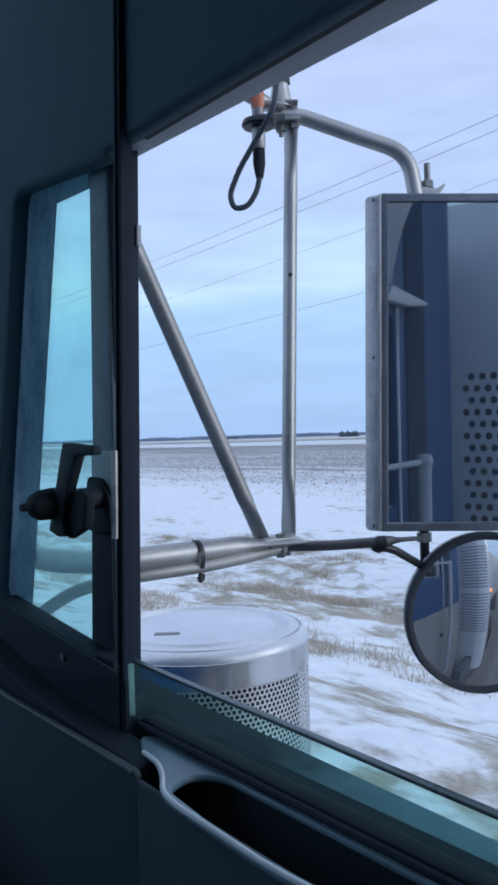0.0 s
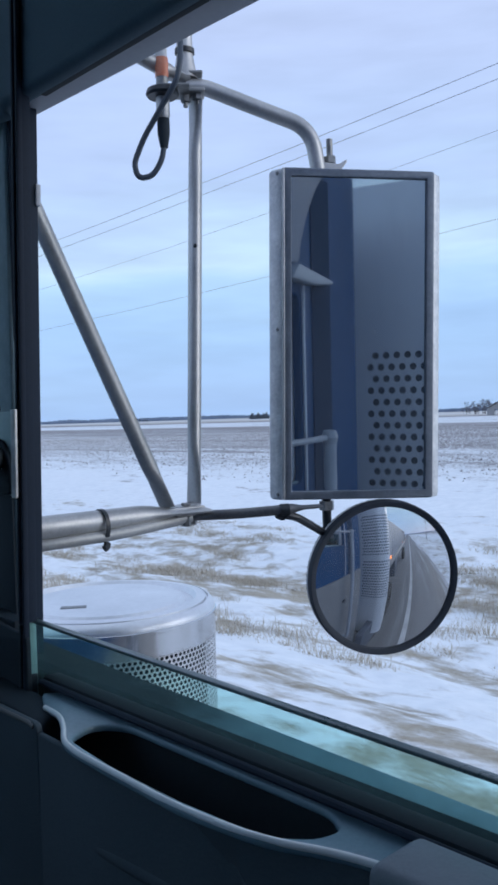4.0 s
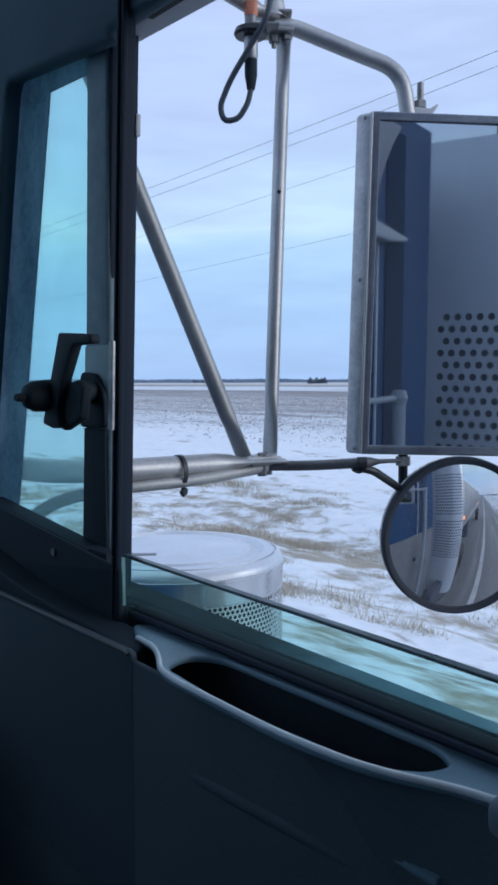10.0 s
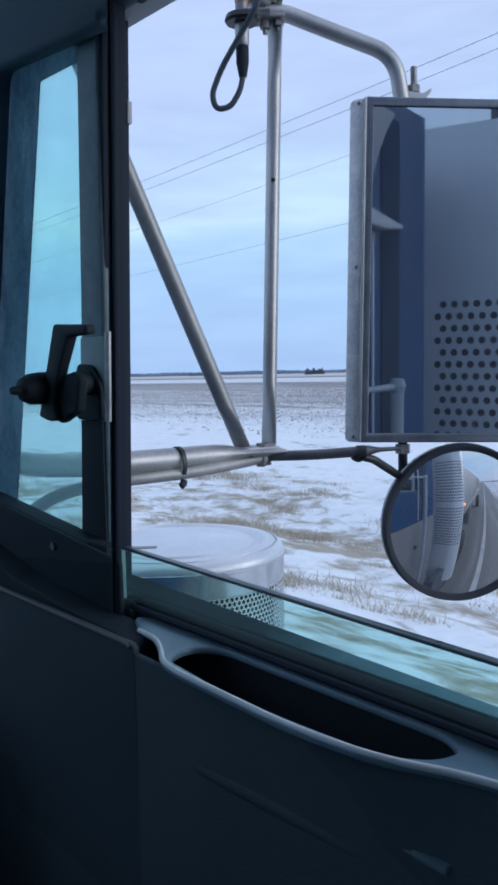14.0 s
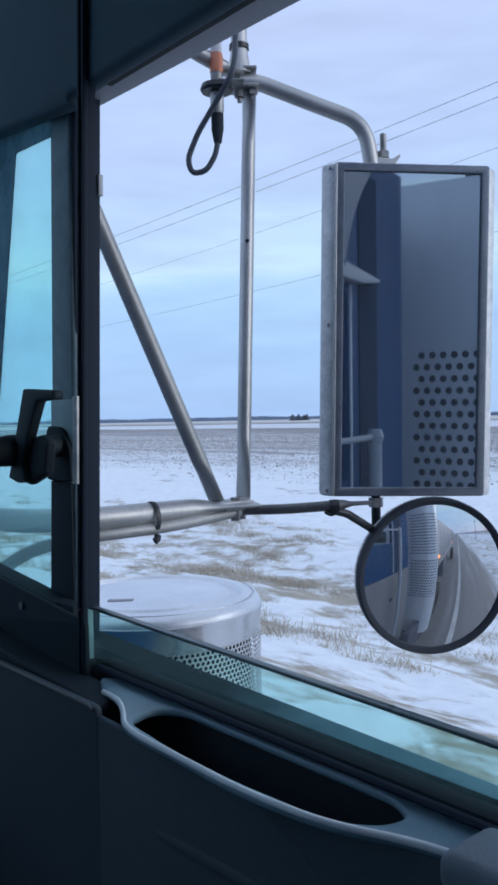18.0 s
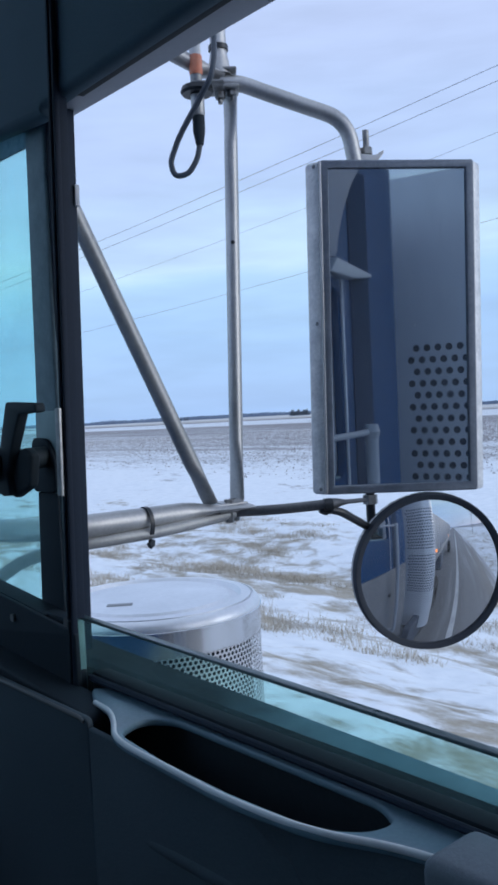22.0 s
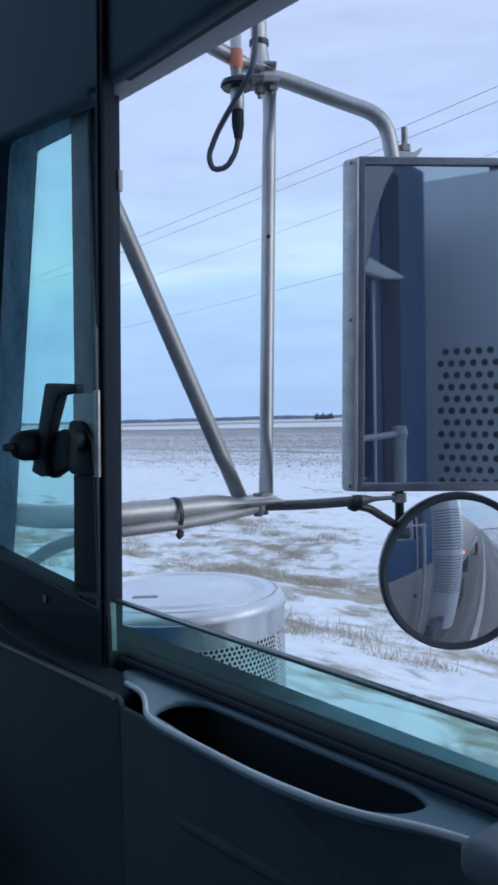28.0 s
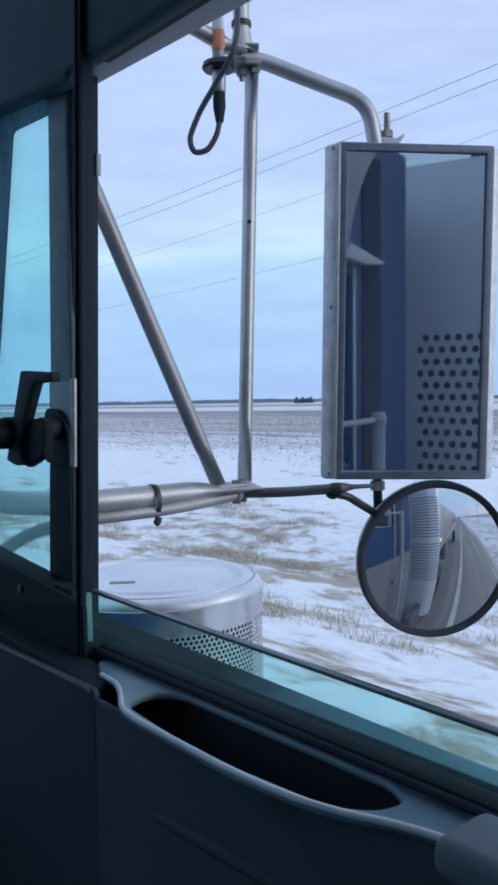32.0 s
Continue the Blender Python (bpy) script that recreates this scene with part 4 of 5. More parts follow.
def build_bracket():
    br = thing("mirror_bracket", "weathered tubular steel mirror bracket on the cab side", "bracket")
    heel, head = Vector((0.6785, 0.8155, 2.303)), JUNC + Vector((0.013, -0.004, -0.010))
    rise = (head - heel).normalized()
    shaft = [heel + Vector((-0.030, 0.003, -0.0045)), heel + Vector((-0.010, 0.001, -0.0035)), heel, heel + rise * 0.012, heel + rise * 0.045, heel + rise * 0.075, head - rise * 0.075, head - rise * 0.045, head - rise * 0.010, head + Vector((-0.006, 0.002, 0.008))]
    upright = part("upright_tube", tube(shaft, 0.0088, 14, [0.34, 0.34, 0.42, 0.46, 0.6, 1, 1, 0.62, 0.45, 0.4]), TUBE_STEEL, br, "steel tube with flattened, bent ends")
    hole = part("drain_hole", stud(heel.lerp(head, 0.62) + Vector((-0.0055, -0.0070, 0)), (-0.6, -0.8, 0), 0.0026, 0.0012, 10), BLACK_PLASTIC, upright)
    part("strut_tube", flattened((0.3735, 0.8150, 2.836), (0.6390, 0.8205, 2.303), 0.0098, 0.055), STRUT_STEEL, br, "dull brownish steel tube")
    path = rounded([(0.3735, 0.965, 2.2985), (0.385, 0.835, 2.2985), (0.45, 0.800, 2.2975)], 0.06, 8) + [(0.52, 0.806, 2.2963), (0.592, 0.815, 2.2950), (0.610, 0.817, 2.2955), (0.632, 0.819, 2.296), FOOT + Vector((0.022, -0.003, 0.001))]
    low = part("lower_tube", tube(path, [0.0128] * (len(path) - 3) + [0.0140, 0.0150, 0.0152], 18, [1.0] * (len(path) - 3) + [0.75, 0.36, 0.28]), TUBE_STEEL, br)
    run = rounded([(0.374, 0.955, 2.205), (0.380, 0.900, 2.232), (0.400, 0.835, 2.268), (0.450, 0.800, 2.2790)], 0.05, 6) + [(0.533, 0.8000, 2.2795), (0.580, 0.804, 2.2810), (0.640, 0.810, 2.2845), (0.668, 0.812, 2.287)]
    part("cable", tube(run, 0.0072, 12), STRUT_STEEL, low, "grey cable conduit tied under the tube")
    band = part("cable_tie", lathe([(0.0147, -0.0025), (0.0161, -0.0025), (0.0161, 0.0025), (0.0147, 0.0025), (0.0147, -0.0025)], sides=24), BLACK_PLASTIC, low, "black cable tie")
    band.matrix_world = Matrix.Translation((0.533, 0.8050, 2.2909)) @ Matrix.Rotation(radians(90), 4, "Y") @ Matrix.Diagonal((1.20, 0.98, 1, 1))
    part("tie_tail", tube([(0.533, 0.794, 2.2715), (0.531, 0.792, 2.2680), (0.528, 0.792, 2.2665)], 0.0042, 8), BLACK_PLASTIC, low)
    part("clamp_plate", box((0.628, 0.800, 2.2975), (0.684, 0.842, 2.3005), 0.0015, 2), TUBE_STEEL, br)
    part("clamp_plate", box((0.640, 0.802, 2.2885), (0.690, 0.838, 2.2915), 0.0015, 2), BOLT_STEEL, br)
    for dx, dy in ((-0.002, -0.010), (0.014, -0.002)):
        nut = part("nut", stud(FOOT + Vector((dx, dy, -0.018)), (0, 0, 1), 0.0058, 0.029), BOLT_STEEL, br)
    # rod from the foot out to the round mirror
    rod = rounded([FOOT + Vector((0.010, -0.010, -0.006)), (0.706, 0.774, 2.2885), (0.752, 0.728, 2.2925), (0.770, 0.722, 2.2935), (0.800, 0.712, 2.2935)], 0.03, 5)
    part("lower_rod", tube(rod, 0.0064, 12, [1.0] * (len(rod) - 6) + [0.9, 0.75, 0.6, 0.5, 0.45, 0.4]), ROD_STEEL, br, "dark grey tube arm under the mirror, flattened at its end")
    part("rod_clip", tube([(0.748, 0.731, 2.2920), (0.757, 0.7250, 2.2922)], 0.0080, 14), BLACK_PLASTIC, br, "black tape wrapped round the arm")
    part("tape_loop", tube(rounded([(0.742, 0.733, 2.2840), (0.747, 0.727, 2.2800), (0.753, 0.723, 2.2840)], 0.004), 0.0014, 8), BLACK_PLASTIC, br)
    part("convex_stay", tube(rounded([(0.744, 0.735, 2.2875), (0.766, 0.722, 2.283), (0.868, 0.738, 2.236)], 0.02), 0.0052, 10), BLACK_PLASTIC, br, "black bent stay of the round mirror")
    # upper arms
    part("upper_arm", tube(rounded([JUNC + Vector((0.0, 0, -0.002)), JUNC + Vector((0.02, -0.014, -0.002)), (0.785, 0.784, 2.8110), (0.842, 0.747, 2.788), (0.8500, 0.7410, 2.722)], 0.05, 8), 0.0102, 14), TUBE_STEEL, br)
    part("inner_arm", flattened((0.372, 0.858, 2.923), JUNC + Vector((0.0, 0.002, 0.006)), 0.0098, 0.03, False), TUBE_STEEL, br)
    part("mast_stub", lathe([(0.0, -0.002), (0.016, -0.002), (0.0135, 0.012), (0.0105, 0.03), (0.0105, 0.50), (0.0, 0.50)], JUNC + Vector((0.001, 0.001, 0.010)), 18), TUBE_STEEL, br)
    part("clamp_plate", box((-0.036, -0.015, -0.003), (0.024, 0.017, 0.003), 0.002, 2, Matrix.Translation(JUNC + Vector((0, 0, -0.010))) @ Matrix.Rotation(radians(-38), 4, "Z")), BOLT_STEEL, br)
    part("clamp_plate", box((-0.030, -0.013, -0.002), (0.022, 0.015, 0.003), 0.002, 2, Matrix.Translation(JUNC + Vector((0, 0, 0.012))) @ Matrix.Rotation(radians(-38), 4, "Z")), BOLT_STEEL, br)
    for dx, dy, drop in ((-0.004, -0.004, 0.024), (0.010, -0.012, 0.020)):
        part("nut", stud(JUNC + Vector((dx, dy, -drop)), (0, 0, 1), 0.0066, 0.012), BOLT_STEEL, br)
        part("bolt_end", stud(JUNC + Vector((dx, dy, -drop - 0.006)), (0, 0, 1), 0.0032, 0.008, 10), BOLT_STEEL, br)
    ring = part("cable_tie", lathe([(0.0112, -0.003), (0.0128, -0.003), (0.0128, 0.003), (0.0112, 0.003), (0.0112, -0.003)], JUNC + Vector((0.001, 0.001, 0.043)), 20), BLACK_PLASTIC, br)
    return br


build_bracket()


def build_antenna():
    an = thing("antenna", "white whip antenna with an orange sleeve and looped coaxial cable", "antenna")
    a = Vector((0.665, 0.835, 2.8125))
    part("mount_disc", lathe([(0, -0.003), (0.019, -0.003), (0.021, 0.0), (0.019, 0.006), (0, 0.006)], a + Vector((0, 0, 0.004)), 24), BLACK_PLASTIC, an)
    part("mount_tab", box((-0.006, -0.016, -0.002), (0.034, 0.016, 0.001), 0.001, 2, Matrix.Translation(a + Vector((0, 0, 0.012))) @ Matrix.Rotation(radians(-38), 4, "Z")), BOLT_STEEL, an)
    part("stud_sleeve", lathe([(0, 0), (0.0085, 0), (0.0085, -0.024), (0.0072, -0.026), (0, -0.026)], a, 18), TUBE_STEEL, an, "bright metal connector")
    part("cable_boot", lathe([(0, -0.026), (0.0078, -0.026), (0.0078, -0.045), (0.0048, -0.062), (0, -0.062)], a, 16), RUBBER, an, "black rubber cable boot")
    part("spring_collar", lathe([(0, 0.012), (0.0075, 0.012), (0.0075, 0.025), (0, 0.025)], a, 18), BOLT_STEEL, an)
    part("orange_sleeve", lathe([(0, 0.025), (0.0080, 0.025), (0.0086, 0.031), (0.0080, 0.034), (0.0086, 0.042), (0.0080, 0.049), (0, 0.049)], a, 18), ORANGE, an, "orange plastic sleeve")
    part("whip", lathe([(0, 0.049), (0.0074, 0.049), (0.006, 0.12), (0.004, 1.1), (0, 1.1)], a, 12), WHITE_WHIP, an, "white fibreglass whip")
    loop = rounded([a + Vector((0, 0, -0.060)), a + Vector((-0.003, 0.002, -0.078)), a + Vector((-0.012, 0.010, -0.097)), a + Vector((-0.026, 0.021, -0.100)), a + Vector((-0.030, 0.024, -0.082)),
                    a + Vector((-0.022, 0.014, -0.052)), a + Vector((-0.010, -0.016, -0.012)), a + Vector((-0.004, -0.034, 0.010)), Vector((0.666, 0.799, 2.845)), Vector((0.674, 0.807, 2.876)), Vector((0.681, 0.811, 2.959)), Vector((0.687, 0.815, 3.059))], 0.03, 6)
    part("coaxial_cable", tube(loop, 0.0036, 10), COAX, an, "black looped coaxial cable")


build_antenna()

# ---- flat mirror ----
MX, MN = Vector((0.810, -0.586, 0)), Vector((-0.586, -0.810, -0.020)).normalized()
MUP = MX.cross(MN) * -1
if MUP.z < 0:
    MUP = -MUP
MIR = Matrix.Identity(4)
for col, v in enumerate((MX, MUP, MN)):
    for row in range(3):
        MIR[row][col] = v[row]
MIR = MIR @ Matrix.Rotation(radians(-1.4), 4, "Z")
MW, MH = 0.2005, 0.4288


def build_mirror():
    mid = Vector((0.8704, 0.6990, 2.5115))
    mi = thing("side_mirror", "tall rectangular truck mirror in a mottled stainless housing", "mirror", group="mirrors on the bracket")
    base = Matrix.Translation(mid) @ MIR
    w, h = MW / 2, MH / 2
    rim = [(-w, -h), (w, -h), (w, h), (-w, h)]
    inner = [(-w + 0.0105, -h + 0.0115), (w - 0.0105, -h + 0.0115), (w - 0.0105, h - 0.0105), (-w + 0.0105, h - 0.0105)]
    part("bezel", plate(soft(rim, 0.004), [inner], -0.004, 0.005, base, 0.0015), BEZEL, mi, "dull grey raised rim")
    part("mirror_glass", box((-w + 0.0095, -h + 0.0095, -0.003), (w - 0.0095, h - 0.0095, 0.001), 0, 2, base), FLAT_GLASS, mi, "flat mirror glass", smooth=False)
    # shell: flanges that splay outwards from the rim, then a shallow box
    shell, rings = bmesh.new(), []
    for out, rise, depth in ((0.0, 0.0, -0.0045), (0.003, 0.001, -0.005), (0.0140, 0.001, -0.0150), (0.0152, 0.0, -0.0175), (0.0135, -0.001, -0.0200), (0.000, -0.004, -0.060), (-0.010, -0.014, -0.070)):
        loop = soft([(-w - out, -h - rise), (w + out, -h - rise), (w + out, h + rise), (-w - out, h + rise)], 0.005, 3)
        rings.append([shell.verts.new(base @ Vector((u, v, depth))) for u, v in loop])
    for a, b in zip(rings, rings[1:]):
        for k in range(len(a)):
            shell.faces.new((a[k], a[(k + 1) % len(a)], b[(k + 1) % len(b)], b[k]))
    shell.faces.new(rings[0])
    shell.faces.new(rings[-1][::-1])
    bmesh.ops.recalc_face_normals(shell, faces=shell.faces[:])
    part("housing", shell, HOUSING, mi, "mottled stainless back shell with splayed sides")
    part("edge_strip", box((-w - 0.0015, -h + 0.001, -0.004), (-w + 0.0015, h - 0.001, 0.0062), 0.001, 2, base), TUBE_STEEL, mi)
    for v in (h - 0.005, 0.008, -h + 0.006):
        rv = part("rivet", lathe([(0, 0.0014), (0.0016, 0.0012), (0.0026, 0), (0, 0)], sides=12), BOLT_STEEL, mi)
        rv.matrix_world = base @ Matrix.Translation((-w - 0.0062, v, -0.0078)) @ Matrix.Rotation(radians(-45), 4, "Y")
    top = base @ Vector((-0.032, h, -0.030))
    part("top_bolt", stud(top + Vector((0.001, 0, -0.004)), (0, 0, 1), 0.0042, 0.052, 12), BOLT_STEEL, mi)
    part("nut", stud(top + Vector((0.001, 0, 0.016)), (0, 0, 1), 0.0082, 0.009), BOLT_STEEL, mi)
    part("wing_bracket", plate(soft([(-0.026, 0.0), (-0.010, 0.015), (0.010, 0.013), (0.021, 0.020), (0.021, 0.016), (0.012, 0.004), (0.009, 0.0)], 0.003), [], -0.010, 0.010, Matrix.Translation(top) @ MIR, 0.001), TUBE_STEEL, mi)
    bot = base @ Vector((-0.040, -h, -0.014))
    part("lower_bolt", stud(bot + Vector((0, 0, -0.045)), (0, 0, 1), 0.0062, 0.048, 12), BLACK_PLASTIC, mi)
    part("nut", stud(bot + Vector((0, 0, -0.016)), (0, 0, 1), 0.010, 0.012), BOLT_STEEL, mi)


build_mirror()

# ---- round convex mirror ----
CONVEX_N = Vector((-0.508, -0.8545, -0.055)).normalized()
CONVEX_R = 0.43


def build_convex():
    cm = thing("convex_mirror", "round convex truck mirror with a black rubber rim", "mirror", group="mirrors on the bracket")
    mid = Vector((0.8880, 0.6755, 2.1895))
    m = Matrix.Translation(mid) @ CONVEX_N.to_track_quat("Z", "Y").to_matrix().to_4x4()
    r = 0.1045
    face = part("mirror_glass", lathe([(0, 0)] + [(r * 0.955 * k / 14, math.sqrt(CONVEX_R ** 2 - (r * 0.955 * k / 14) ** 2) - CONVEX_R) for k in range(1, 15)], sides=72), CONVEX_GLASS, cm, "bulging mirror glass")
    sag = math.sqrt(CONVEX_R ** 2 - (r * 0.955) ** 2) - CONVEX_R
    rim = part("rim", lathe([(r * 0.918, sag - 0.002), (r * 0.918, sag + 0.003), (r * 0.955, sag + 0.0055), (r * 0.985, sag + 0.006), (r, sag + 0.001), (r, sag - 0.012), (r * 0.93, sag - 0.014)], sides=72), RIM_RUBBER, cm, "black rubber rim")
    back = part("back_shell", lathe([(r * 0.99, sag - 0.004), (r * 1.006, sag - 0.008), (r * 0.98, sag - 0.018), (r * 0.6, sag - 0.034), (0, sag - 0.04)], sides=56), HOUSING, cm, "stainless back bowl")
    for ob in (face, rim, back):
        ob.matrix_world = m
    part("stem", tube([mid + Vector((-0.010, 0.055, 0.02)), mid + Vector((-0.014, 0.058, 0.05)), mid + Vector((-0.022, 0.060, 0.062))], 0.007, 12), BLACK_PLASTIC, cm)


build_convex()


# ---- perforated sheets ----
def ring_path(radius, centre, n=180):
    return [(centre[0] + radius * math.cos(2 * math.pi * k / n), centre[1] + radius * math.sin(2 * math.pi * k / n)) for k in range(n)]


def perforated(path, z0, z1, pitch, row, hole, plain=None):
    """Sheet metal bent along a closed path, with staggered round holes. plain(x, y): where it has none."""
    p = np.array(path + path[:1])
    s = np.r_[0, np.cumsum(np.hypot(*np.diff(p, axis=0).T))]
    around, rows = round(s[-1] / pitch), max(1, round((z1 - z0) / row))
    pitch, row = s[-1] / around, (z1 - z0) / rows

    def place(u, z):
        u = u % s[-1]
        return (float(np.interp(u, s, p[:, 0])), float(np.interp(u, s, p[:, 1])), z)

    verts, faces = [], []
    hx, hz = 0.5 * pitch, row / 2
    outline = [(-hx, -hz), (0, -hz), (hx, -hz), (hx, hz), (0, hz), (-hx, hz)]
    for j in range(rows):
        for i in range(around):
            u0, zc, k = (i + 0.5 * (j % 2)) * pitch, z0 + (j + 0.5) * row, len(verts)
            verts += [place(u0 + u, zc + v) for u, v in outline]
            if plain and plain(*place(u0, zc)[:2]):
                faces.append(tuple(range(k, k + 6)))
                continue
            for n in range(12):
                b = math.radians(-135 + 30 * n)
                verts.append(place(u0 + hole * math.cos(b), zc + hole * math.sin(b)))
            hs = [k + 6 + n for n in range(12)]
            faces += [(k, k + 1, hs[1], hs[0]), (k + 1, k + 2, hs[3], hs[2], hs[1]), (k + 2, k + 3, hs[6], hs[5], hs[4], hs[3]), (k + 3, k + 4, hs[7], hs[6]),
                      (k + 4, k + 5, hs[9], hs[8], hs[7]), (k + 5, k, hs[0], hs[11], hs[10], hs[9])]
    return verts, faces


def wall_along(path, z0, z1):
    n = len(path)
    verts = [(x, y, z) for z in (z0, z1) for x, y in path]
    return verts, [(k, (k + 1) % n, n + (k + 1) % n, n + k) for k in range(n)]


def sheet_part(name, verts, faces, mat, parent, label=""):
    me = bpy.data.meshes.new(name)
    me.from_pydata(verts, [], faces)
    me.materials.append(mat)
    for p in me.polygons:
        p.use_smooth = True
    ob = new(name, me)
    ob.parent = parent
    return tagged(ob, label)


# ---- air cleaner on the cowl ----
def build_air_cleaner():
    c, r, top = Vector((0.7635, 1.157, 0)), 0.178, 2.113
    ac = thing("air_cleaner", "bright steel air cleaner canister with a perforated band", "air cleaner")
    lid = [(0, top + 0.007), (r * 0.4, top + 0.0068), (r * 0.70, top + 0.006), (r * 0.73, top - 0.001), (r * 0.80, top - 0.001), (r * 0.83, top + 0.007), (r * 0.915, top + 0.0055), (r * 0.92, top + 0.001), (r * 0.935, top + 0.001), (r * 0.94, top + 0.0048), (r * 0.955, top + 0.004), (r * 0.985, top - 0.002), (r * 1.0, top - 0.008), (r * 1.0, top - 0.011)]
    part("lid", lathe(lid, c, 96), LID_STEEL, ac, "shallow domed steel lid")
    part("lid_badge", box((-0.020, -0.008, 0), (0.020, 0.008, 0.0015), 0.0007, 2, Matrix.Translation((c.x - 0.070, c.y - 0.015, top + 0.0062)) @ Matrix.Rotation(radians(-38), 4, "Z")), BOLT_STEEL, ac, "small dull badge")
    part("clamp_band", lathe([(r * 1.0, top - 0.011), (r * 1.010, top - 0.012), (r * 1.010, top - 0.016), (r * 0.998, top - 0.017), (r * 0.998, top - 0.050), (r * 0.985, top - 0.053)], c, 96), CHROME_BAND, ac, "scuffed chrome band under the lid")
    v, f = perforated(ring_path(r * 0.995, c), top - 0.36, top - 0.051, 0.0084, 0.0073, 0.0030)
    sheet_part("perforated_screen", v, f, SCREEN_STEEL, ac, "finely perforated steel band")
    part("filter", lathe([(0, top - 0.055), (r * 0.90, top - 0.055), (r * 0.90, top - 0.36), (0, top - 0.36)], c, 48), RUBBER, ac)
    part("canister", lathe([(0, top - 0.362), (r * 1.0, top - 0.362), (r * 1.0, top - 0.80), (r * 0.8, top - 0.86), (0, top - 0.86)], c, 64), LID_STEEL, ac)
    part("mount_arm", box((0.40, 1.10, top - 0.62), (0.60, 1.21, top - 0.56), 0.006), TUBE_STEEL, ac)
    part("intake_pipe", tube(rounded([c + Vector((-0.12, 0, 1.40)), (0.45, 1.155, 1.30), (0.25, 1.155, 1.25)], 0.06), 0.06, 18), TUBE_STEEL, ac)


build_air_cleaner()


# ---- hood and fender ahead of the cab ----
def build_hood():
    hood = thing("hood", "grimy white truck hood and fender ahead of the cab", "hood")
    part("hood_shell", plate(soft([(-1.55, 1.2), (-1.50, 1.75), (-1.25, 1.93), (-0.15, 1.93), (0.10, 1.75), (0.14, 1.2)], 0.08, 6), [], 0.99, 2.9,
                             Matrix(((1, 0, 0, 0), (0, 0, 1, 0), (0, 1, 0, 0), (0, 0, 0, 1))), 0.03), BLUE_PAINT, hood, "blue hood shell")
    arch = [(1.25, 0.75), (1.45, 1.22), (1.75, 1.42), (2.25, 1.42), (2.60, 1.2), (2.72, 0.7), (2.52, 0.7), (2.42, 1.05), (2.18, 1.25), (1.82, 1.25), (1.58, 1.05), (1.45, 0.75)]
    part("fender", plate(soft(arch, 0.06), [], 0.02, 0.48, SIDE, 0.02), WHITE_PAINT, hood, "white wheel arch")
    part("wheel_tyre", lathe([(0.26, -0.13), (0.44, -0.13), (0.49, -0.09), (0.49, 0.09), (0.44, 0.13), (0.26, 0.13)], sides=48), TYRE, hood).matrix_world = Matrix.Translation((0.30, 2.0, 0.50)) @ Matrix.Rotation(radians(90), 4, "Y")
    part("wheel_rim", lathe([(0, 0.02), (0.12, 0.03), (0.2, 0.08), (0.265, 0.10), (0.265, -0.10), (0, -0.02)], sides=36), HOUSING, hood).matrix_world = Matrix.Translation((0.34, 2.0, 0.50)) @ Matrix.Rotation(radians(90), 4, "Y")


build_hood()


